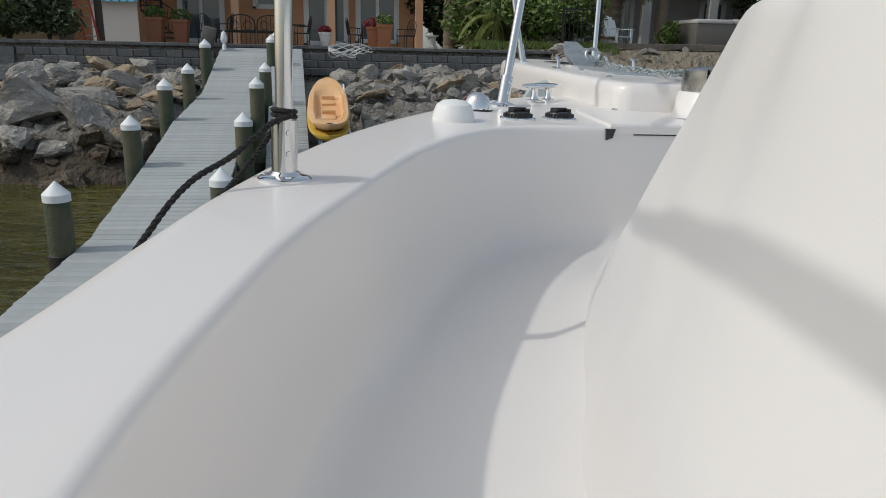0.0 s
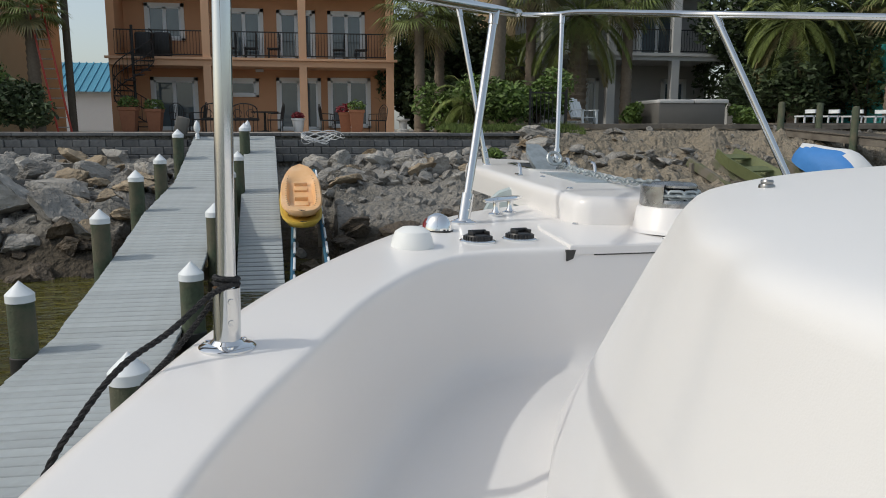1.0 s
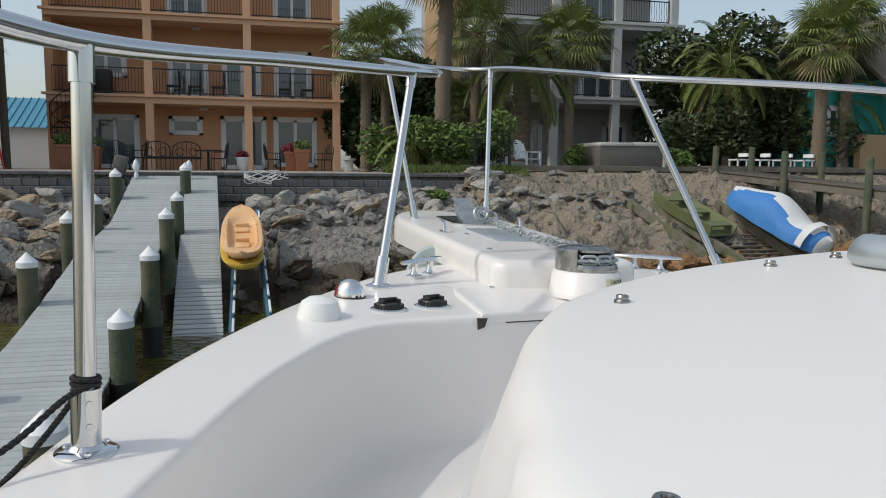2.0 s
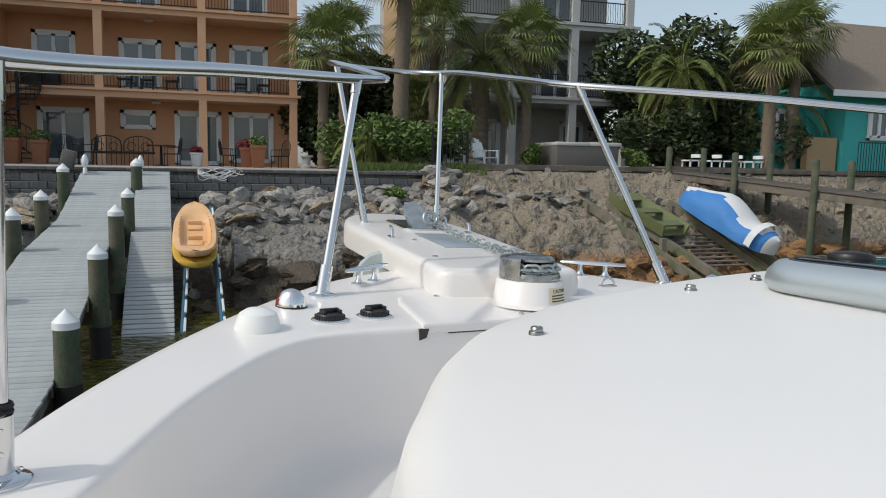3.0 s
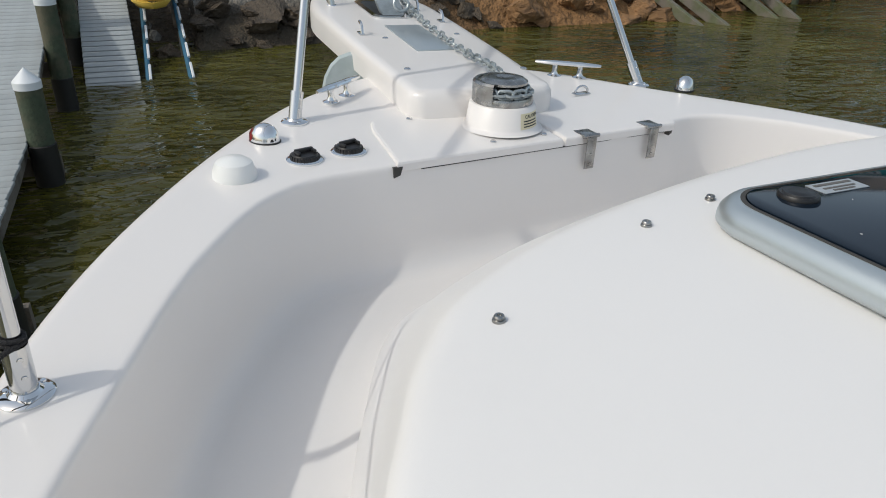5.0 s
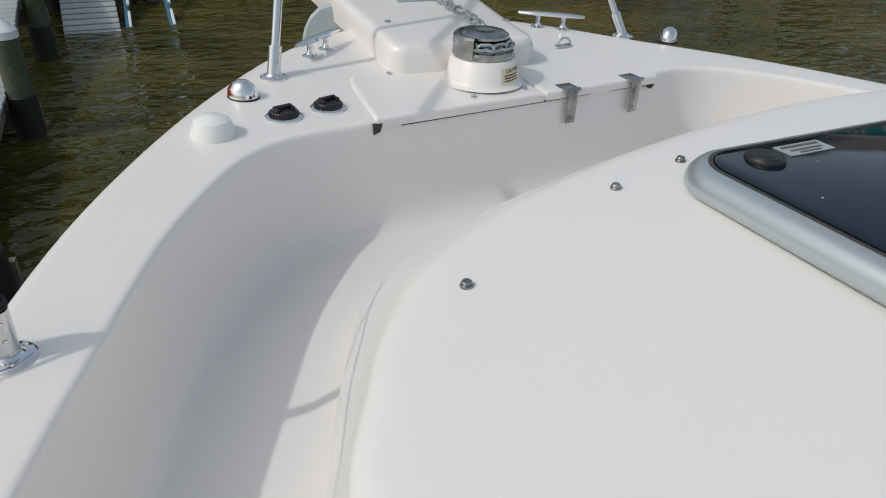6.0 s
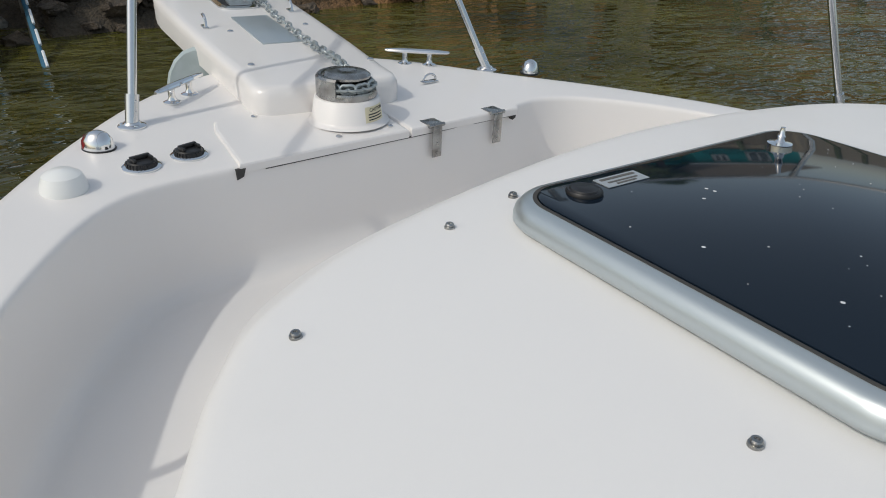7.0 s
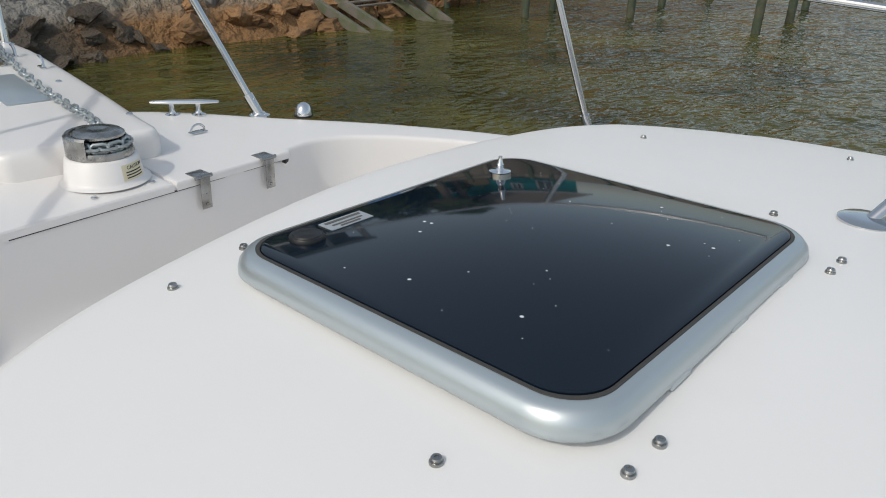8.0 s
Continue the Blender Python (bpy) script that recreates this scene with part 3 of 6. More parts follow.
def build_windlass():
    m = Matrix.Translation((-0.095, -0.225, deck_z(-0.22) + 0.010))
    bm = bmesh.new()
    lathe(bm, [(0.122, 0.0), (0.113, 0.004), (0.107, 0.008), (0.104, 0.012), (0.095, 0.068), (0.090, 0.072), (0.0, 0.072)], 40, m)
    w = part("windlass", bm, GEL, boat, "anchor windlass with polished drum on a white plinth", sharp=50)
    bm = bmesh.new()
    lathe(bm, [(0.086, 0.072), (0.088, 0.08), (0.084, 0.092), (0.06, 0.094), (0.06, 0.118), (0, 0.118)], 36, m)
    part("gypsy", bm, WORN, w, "polished chain wheel")
    bm = bmesh.new()
    ring = [(0.089 * math.cos(a), 0.089 * math.sin(a)) for a in [radians(80 + 6 * i) for i in range(24)]]
    loft(bm, [[m @ Vector((x * k, y * k, z)) for x, y in ring] for k, z in ((1, 0.075), (1.0, 0.128), (0.93, 0.134), (0.82, 0.134), (0.80, 0.120))])
    part("chain_guard", bm, WORN, w, "curved steel chain guard")
    bm = bmesh.new()
    lathe(bm, [(0.0, 0.118), (0.055, 0.118), (0.068, 0.126), (0.068, 0.132), (0.058, 0.139), (0.02, 0.141), (0.016, 0.139), (0, 0.139)], 36, m)
    part("cap", bm, WORN, w, "scuffed round windlass cap")
    # warning label wrapped on the plinth
    bm = bmesh.new()
    a0 = radians(-68)
    wall_r = lambda z: 0.1046 - 0.1607 * (z - 0.012)
    arc = [radians(-91 + 5.75 * i) for i in range(9)]
    loft(bm, [[m @ Vector((wall_r(z) * math.cos(a), wall_r(z) * math.sin(a), z)) for a in arc] for z in (0.014, 0.058)])
    lab = part("warning_label", bm, LABEL, w, "cream warning label with black lettering")
    def lettering(text, size, z, dx, name):
        cu = bpy.data.curves.new(name, "FONT")
        cu.body, cu.size, cu.align_x, cu.extrude = text, size, "CENTER", 0.0003
        tmp = bpy.data.objects.new(name, cu)
        scene.collection.objects.link(tmp)
        me = bpy.data.meshes.new_from_object(tmp.evaluated_get(bpy.context.evaluated_depsgraph_get()))
        bpy.data.objects.remove(tmp)
        for v in me.vertices:
            a = a0 + (v.co.x + dx) / 0.099
            zz = z + v.co.y
            r = wall_r(zz) + 0.0005 + v.co.z
            v.co = m @ Vector((r * math.cos(a), r * math.sin(a), zz))
        me.materials.append(INK)
        ob = new(name, me)
        ob.parent = lab
        return ob
    lettering("CAUTION", 0.0135, 0.044, 0.006, "caution_lettering")
    for i in range(3):
        bm = bmesh.new()
        aa = [a0 + radians(-17 + 34 * k / 8) for k in range(9)]
        z = 0.0365 - 0.0075 * i
        loft(bm, [[m @ Vector(((wall_r(zz) + 0.0006) * math.cos(a), (wall_r(zz) + 0.0006) * math.sin(a), zz)) for a in aa] for zz in (z - 0.0016, z + 0.0016)])
        part("text_line", bm, INK, lab)
    return m


build_windlass()


def link_mesh():
    bm = bmesh.new()
    path = [(0.013 * math.cos(a) + math.copysign(0.009, math.cos(a)), 0.0115 * math.sin(a), 0) for a in [2 * math.pi * (i + 0.5) / 14 for i in range(14)]]
    rings = []
    n = len(path)
    for i, p in enumerate(path):
        d = (Vector(path[(i + 1) % n]) - Vector(path[i - 1])).normalized()
        s = Vector((0, 0, 1))
        u = d.cross(s)
        rings.append([Vector(p) + 0.0046 * (math.cos(2 * math.pi * k / 7) * s + math.sin(2 * math.pi * k / 7) * u) for k in range(7)])
    loft(bm, rings + [rings[0]], close=True)
    bmesh.ops.remove_doubles(bm, verts=bm.verts, dist=1e-5)
    return mesh_of(bm, "link", GALV)


def build_chain():
    chain = thing("anchor_chain", "galvanised anchor chain running from windlass to bow roller", "chain", BOAT)
    me = link_mesh()
    path = spline([(-0.05, -0.185, 0.105), (-0.02, -0.05, 0.125), (0.04, 0.25, 0.118), (0.12, 0.65, 0.128), (0.20, 0.98, 0.145), (0.235, 1.13, 0.165)], 41)
    for i in range(40):
        a, b = path[i], path[i + 1]
        d = (b - a).normalized()
        q = d.to_track_quat("X", "Z").to_matrix().to_4x4()
        piece("link", me, chain, Matrix.Translation((a + b) / 2) @ q @ Matrix.Rotation(radians(45 if i % 2 else -45) + 0.25 * math.sin(i * 2.1), 4, "X"))
    for i in range(12):
        a = radians(-170 + 17 * i)
        p = Vector((-0.095 + 0.072 * math.cos(a), -0.225 + 0.072 * math.sin(a), deck_z(-0.2) + 0.115))
        q = Vector((-math.sin(a), math.cos(a), 0)).to_track_quat("X", "Z").to_matrix().to_4x4()
        piece("link", me, chain, Matrix.Translation(p) @ q @ Matrix.Rotation(radians(80 if i % 2 else 10), 4, "X"))


build_chain()


def build_anchor():
    a = thing("anchor", "galvanised plough anchor stowed in the bow roller", "anchor", BOAT)
    bm = bmesh.new()
    m = PUL(0.03, 1.17, 0.03) @ Matrix.Rotation(radians(24), 4, "X")
    loft(bm, [[m @ Vector((x * w, y, z)) for x, z in ((-1, 0), (1, 0), (0.85, -0.03), (-0.85, -0.03))] for y, w in ((-0.14, 0.035), (-0.03, 0.05), (0.10, 0.05), (0.17, 0.03))], close=True, cap0=True, cap1=True)
    part("shank", bm, GALV, a, "bright galvanised shank", sharp=30)
    bm = bmesh.new()
    lathe(bm, [(0.0, -0.012), (0.10, -0.008), (0.118, 0.01), (0.108, 0.026), (0.05, 0.012), (0.0, 0.008)], 20, Matrix.Translation((-0.255, 0.47, -0.09)) @ Matrix.Rotation(radians(68), 4, "X") @ Matrix.Rotation(radians(-25), 4, "Y") @ Matrix.Diagonal((1.05, 1.45, 1, 1)))
    part("fluke", bm, FLUKE, a, "weathered curved fluke")
    bm = bmesh.new()
    tube(bm, [PUL(0.055, 1.09, 0.05) @ Vector((0.03 * math.cos(t), 0.03 * math.sin(t) * 0.4, 0.025 * math.sin(t))) for t in [2 * math.pi * i / 12 for i in range(13)]], 0.007, 8)
    part("shackle", bm, GALV, a)


build_anchor()


def post(name, base, top, flange=0.038, r=0.0127, collar=0.085):
    """A raked stanchion with flange and set-screw collar, standing on the deck."""
    b, t = Vector(base), Vector(top)
    d = (t - b).normalized()
    bm = bmesh.new()
    tube(bm, [b + d * 0.01, t], r, 18)
    s = part(name, bm, STEEL, rail, "polished steel stanchion")
    bm = bmesh.new()
    lathe(bm, [(flange, -0.004), (flange, 0.002), (flange * 0.9, 0.005), (r * 1.9, 0.007), (r * 1.55, 0.012)], 28, Matrix.Translation(b))
    for k in range(3):
        a = 0.6 + 2.1 * k
        lathe(bm, [(0.005, 0.005), (0.004, 0.008), (0, 0.0085)], 8, Matrix.Translation(b + Vector((flange * 0.72 * math.cos(a), flange * 0.72 * math.sin(a), 0))))
    part("flange", bm, CHROME, s, "round flange with three screws")
    bm = bmesh.new()
    tube(bm, [b + d * 0.004, b + d * collar], r * 1.45, 20)
    for h in (0.45, 0.8):
        side = Vector((0.25, -1, 0)).normalized()
        q = side.to_track_quat("Z", "Y").to_matrix().to_4x4()
        lathe(bm, [(0.0045, 0), (0.004, 0.002), (0, 0.0025)], 8, Matrix.Translation(b + d * collar * h + side * r * 1.44) @ q)
    part("collar", bm, STEEL, s)
    bm = bmesh.new()
    tube(bm, [t - d * 0.05, t - d * 0.004], r * 1.22, 18)
    part("rail_tee", bm, STEEL, s)
    return s


rail = thing("bow_rail", "polished stainless bow rail round the foredeck", "railing", BOAT)
R = dict(a=(-1.82, -3.4, 0.40), p1=(-1.352, -0.936, 0.475), p2=(-0.50, 0.15, 0.635), pl=(-0.185, 1.31, 0.847), pr=(0.39, 1.38, 0.868), p3=(0.42, 0.29, 0.712), s1=(1.298, -0.78, 0.592), b=(1.62, -3.4, 0.42))
bm = bmesh.new()
tube(bm, spline([R["a"], (-1.69, -2.2, 0.43), (-1.535, -1.45, 0.455), R["p1"], (-0.95, -0.36, 0.56), R["p2"], (-0.31, 0.42, 0.678)], 60), 0.0143, 14)
part("top_rail", bm, STEEL, rail, "polished tube")
bm = bmesh.new()
tube(bm, spline([(-0.312, 0.415, 0.678), (-0.288, 0.46, 0.688), (-0.245, 0.90, 0.775), (-0.195, 1.36, 0.855), (-0.10, 1.51, 0.870), (0.22, 1.55, 0.875), (0.37, 1.45, 0.872), (0.40, 1.2, 0.85), (0.41, 0.7, 0.775), R["p3"], (0.80, -0.16, 0.668), R["s1"], (1.50, -1.8, 0.51), R["b"]], 120), 0.0128, 14)
part("top_rail", bm, STEEL, rail, "polished tube")
post("stanchion", (-1.352, -0.936, -0.045), R["p1"], 0.039, 0.0127)
post("stanchion", (-0.640, 0.0, 0.008), R["p2"])
post("stanchion", (0.640, 0.0, 0.004), R["p3"])
post("stanchion", (-0.075, 1.17, 0.122), R["pl"], 0.034, 0.0115)
post("stanchion", (0.335, 1.26, 0.124), R["pr"], 0.034, 0.0115)
post("stanchion", (1.455, -0.945, -0.046), R["s1"])


def cleat(m):
    bm = bmesh.new()
    loft(bm, [[m @ Vector((x, y * w, 0.048 + z * h)) for y, z in [(math.cos(radians(a)), math.sin(radians(a))) for a in range(0, 360, 36)]] for x, w, h in ((-0.118, 0.005, 0.004), (-0.11, 0.010, 0.006), (-0.05, 0.014, 0.009), (0.05, 0.014, 0.009), (0.11, 0.010, 0.006), (0.118, 0.005, 0.004))], close=True, cap0=True, cap1=True)
    c = part("cleat", bm, CHROME, boat, "polished mooring cleat")
    for x in (-0.045, 0.045):
        bm = bmesh.new()
        lathe(bm, [(0.026, 0.0), (0.026, 0.004), (0.014, 0.009), (0.0095, 0.02), (0.0105, 0.044)], 16, m @ Matrix.Translation((x, 0, 0)))
        part("leg", bm, CHROME, c)


cleat(Matrix.Translation((-0.445, 0.155, deck_z(0.16))) @ Matrix.Rotation(radians(36), 4, "Z"))
cleat(Matrix.Translation((0.43, 0.15, deck_z(0.15))) @ Matrix.Rotation(radians(-40), 4, "Z"))


def nav_light(x, y, turn, lens, name):
    m = Matrix.Translation((x, y, deck_z(y))) @ Matrix.Rotation(radians(turn), 4, "Z") @ Matrix.Diagonal((1.0, 0.82, 0.85, 1.0))
    bm = bmesh.new()
    lathe(bm, [(0.040, 0.0), (0.040, 0.006), (0.036, 0.03), (0.026, 0.048), (0.012, 0.056), (0, 0.058)], 24, m)
    n = part("navigation_light", bm, CHROME, boat, "chrome domed navigation light")
    bm = bmesh.new()
    lathe(bm, [(0.0405, 0.008), (0.038, 0.03), (0.030, 0.045), (0.02, 0.05)], 24, m @ Matrix.Translation((-0.008, 0.004, -0.001)) @ Matrix.Diagonal((0.9, 0.96, 0.9, 1)))
    part("lens", bm, lens, n, name)
    bm = bmesh.new()
    lathe(bm, [(0.043, -0.002), (0.043, 0.004), (0.038, 0.006)], 24, m)
    part("gasket", bm, BLACK, n)


nav_light(-0.757, -0.108, -40, RED_LENS, "red lens")
nav_light(0.765, -0.10, -140, GREEN_LENS, "dark green lens")
bm = bmesh.new()
lathe(bm, [(0.052, -0.003), (0.052, 0.004), (0.049, 0.02), (0.042, 0.038), (0.026, 0.048), (0, 0.051)], 32, Matrix.Translation((-0.888, -0.303, deck_z(-0.3))))
part("vent_dome", bm, WHITE_PL, boat, "small white plastic dome")


def filler(x, y, turn):
    m = Matrix.Translation((x, y, deck_z(y))) @ Matrix.Rotation(radians(turn), 4, "Z") @ Matrix.Diagonal((1.0, 1.0, 0.78, 1.0))
    bm = bmesh.new()
    lathe(bm, [(0.047, -0.002), (0.047, 0.005), (0.042, 0.009), (0.036, 0.009)], 32, m)
    f = part("filler_cap", bm, CHROME, boat, "black screw cap in a chrome ring")
    bm = bmesh.new()
    lathe(bm, [(0.036, 0.006), (0.035, 0.016), (0.031, 0.024), (0.02, 0.026), (0, 0.026)], 32, m)
    for k in range(24):
        a = 2 * math.pi * k / 24
        box(bm, (0.034 * math.cos(a), 0.034 * math.sin(a), 0.014), (0.006, 0.004, 0.012), m)
    box(bm, (0, 0.005, 0.032), (0.05, 0.010, 0.014), m, 0.002)
    box(bm, (0.022, -0.004, 0.030), (0.008, 0.024, 0.012), m, 0.002)
    box(bm, (-0.022, -0.004, 0.030), (0.008, 0.024, 0.012), m, 0.002)
    part("cap", bm, BLACK, f, "ribbed black cap")


filler(-0.702, -0.262, 10)
filler(-0.578, -0.247, 14)

HATCH = Matrix.Translation((-0.187, -1.650, 0.2455)) @ Matrix.Rotation(radians(-4.5), 4, "Z") @ Matrix.Rotation(radians(-1.8), 4, "X")


def build_hatch():
    bm = bmesh.new()
    prof = ((0.334, 0.297, 0.070, -0.03), (0.334, 0.297, 0.070, -0.002), (0.344, 0.307, 0.077, -0.001), (0.350, 0.313, 0.081, 0.006), (0.350, 0.313, 0.081, 0.014), (0.348, 0.311, 0.080, 0.023), (0.342, 0.305, 0.076, 0.031), (0.335, 0.300, 0.070, 0.0355), (0.323, 0.290, 0.062, 0.0368))
    loft(bm, [[HATCH @ Vector((x, y, z)) for x, y in rounded(w, h, r, 10)] for w, h, r, z in prof], close=True)
    h = part("deck_hatch", bm, ALU, boat, "deck hatch with smoked acrylic lid and grey aluminium frame", sharp=50)
    bm = bmesh.new()
    loft(bm, [[HATCH @ Vector((x, y, z)) for x, y in rounded(w, hh, r, 10)] for w, hh, r, z in ((0.324, 0.291, 0.062, 0.030), (0.324, 0.291, 0.062, 0.0378), (0.319, 0.286, 0.060, 0.0378), (0.318, 0.285, 0.060, 0.034))], close=True)
    part("seal", bm, SEAL_AND_GAP_SHADE, h, "black rubber seal")
    bm = bmesh.new()
    loft(bm, [[HATCH @ Vector((x, y, z)) for x, y in rounded(w, hh, r, 10)] for w, hh, r, z in ((0.318, 0.285, 0.060, 0.030), (0.318, 0.285, 0.060, 0.0395), (0.316, 0.283, 0.059, 0.0405))], close=True, cap1=True)
    part("lid_pane", bm, SMOKED, h, "dark smoked acrylic pane", sharp=30)
    m = HATCH @ Matrix.Translation((-0.240, 0.238, 0.0405))
    bm = bmesh.new()
    lathe(bm, [(0.027, 0), (0.027, 0.003), (0.025, 0.006), (0.022, 0.0055), (0.020, 0.0075), (0.016, 0.007), (0.013, 0.0085), (0, 0.008)], 24, m)
    part("latch_knob", bm, BLACK, h, "round ribbed black knob")
    m = HATCH @ Matrix.Translation((-0.155, 0.248, 0.0408))
    bm = bmesh.new()
    box(bm, (0, 0, 0.0005), (0.085, 0.034, 0.001), m)
    s = part("maker_label", bm, GREY_LABEL, h, "worn silver label with unreadable lettering")
    bm = bmesh.new()
    for k, (x, y, w) in enumerate(((0, 0.009, 0.07), (0, -0.003, 0.06), (0, -0.011, 0.04))):
        box(bm, (x, y, 0.0014), (w, 0.006 if k == 0 else 0.004, 0.0006), m)
    part("lettering", bm, TUBGREY, s)
    m = HATCH @ Matrix.Translation((0.215, 0.232, 0.0405))
    bm = bmesh.new()
    lathe(bm, [(0.021, 0), (0.021, 0.002), (0.010, 0.004), (0.006, 0.008), (0.0075, 0.014), (0.005, 0.018), (0.004, 0.03), (0, 0.031)], 16, m)
    part("catch_pin", bm, CHROME, h, "small steel catch pin")
    bm = bmesh.new()
    rng = random.Random(5)
    for k in range(34):
        x, y, s = rng.uniform(-0.28, 0.28), rng.uniform(-0.25, 0.22), rng.choice((0.0008, 0.001, 0.0016, 0.003))
        lathe(bm, [(s, 0.0003), (0, 0.0006)], 6, HATCH @ Matrix.Translation((x, y, 0.0405)))
    tagged(part("salt_speck", bm, WHITECLOTH, h, "dried white specks"), kind="stuff")
    for k in range(3):
        bm = bmesh.new()
        box(bm, (-0.15 + 0.17 * k, -0.308, 0.004), (0.05, 0.012, 0.012), HATCH, 0.003)
        part("hinge", bm, ALU, h)


build_hatch()


def snap(x, y):
    bm = bmesh.new()
    lathe(bm, [(0.0084, -0.003), (0.0084, 0.0018), (0.0078, 0.003), (0.0064, 0.0034), (0.0064, 0.0046), (0.0068, 0.006), (0.0058, 0.0078), (0.0030, 0.0080), (0.0026, 0.0066), (0, 0.0066)], 20, Matrix.Translation((x, y, crown(x, y))) @ Matrix.Scale(0.92, 4))
    part("snap_stud", bm, WORN, boat, "steel canvas snap stud")


for x, y in ((-0.87, -1.393), (-0.577, -1.30), (-0.436, -1.279), (-1.113, -1.741), (-0.627, -1.808), (-0.472, -1.971), (-0.53, -1.964), (0.055, -2.019), (0.11, -2.024), (0.26, -1.884), (0.66, -1.467), (0.88, -1.905)):
    snap(x, y)
bm = bmesh.new()
lathe(bm, [(0.05, 0), (0.05, 0.004), (0.045, 0.007), (0.02, 0.009)], 28, Matrix.Translation((0.345, -2.022, crown(0.345, -2.02))))
tube(bm, [(0.345, -2.022, 0.245), (0.43, -2.08, 0.33), (0.60, -2.20, 0.50)], 0.0127, 14)
part("grab_rail", bm, STEEL, boat, "steel tube with round base")


def build_rope():
    bm = bmesh.new()
    for path in ([(-1.345, -0.953, 0.047), (-1.375, -0.960, 0.034), (-1.425, -0.985, -0.005), (-1.48, -1.02, -0.035), (-1.525, -1.05, -0.085), (-1.57, -1.08, -0.16), (-1.66, -1.1, -0.40), (-1.9, -0.9, -1.1), (-2.3, -0.6, -1.6)],
                 [(-1.352, -0.918, 0.045), (-1.385, -0.915, -0.005), (-1.425, -0.92, -0.055), (-1.47, -0.94, -0.10), (-1.56, -0.95, -0.22), (-1.7, -0.8, -0.6), (-2.1, -0.3, -1.5)]):
        core = spline(path, 140)
        for k in range(3):
            strand = []
            for i, p in enumerate(core):
                d = (core[min(i + 1, 139)] - core[max(i - 1, 0)]).normalized()
                s = d.cross(Vector((0, 0.2, 1))).normalized()
                a = i * 0.9 + 2.094 * k
                strand.append(p + 0.0022 * (math.cos(a) * s + math.sin(a) * d.cross(s)))
            tube(bm, strand, 0.0024, 6)
    for z in (0.044, 0.051):
        tube(bm, [Vector((-1.352 + 0.0160 * math.cos(a), -0.936 + 0.0160 * math.sin(a), z + 0.003 * math.sin(a * 0.5))) for a in [2 * math.pi * i / 16 for i in range(17)]], 0.0034, 8)
    solid("mooring_rope", bm, ROPE, "black braided mooring rope tied to the stanchion", "rope", BOAT)


build_rope()


# ---- the dock ----
def ramp_z(y, table):
    for (y0, z0), (y1, z1) in zip(table, table[1:]):
        if y <= y1:
            return z0 + (z1 - z0) * max(0, (y - y0)) / (y1 - y0)
    return table[-1][1]


DOCK = ((-3, 0.45), (5.4, 0.46), (8.2, 0.82), (10.4, 1.18), (13.9, 1.45), (17.7, 2.38))
GANG = ((9.2, -0.12), (10.9, 0.55), (17.6, 2.37))


def gang_x(y):
    return -2.15 - 0.083 * (y - 9.4)


def dock_x(y):
    return -3.74 - 0.055 * (y - 4.3)


def bevelled_board(lx, ly, lz, name, mat):
    bm = bmesh.new()
    box(bm, (0, 0, 0), (lx, ly, lz))
    bmesh.ops.bevel(bm, geom=[e for e in bm.edges], offset=0.006, segments=1, affect="EDGES")
    return mesh_of(bm, name, mat, smooth=False)


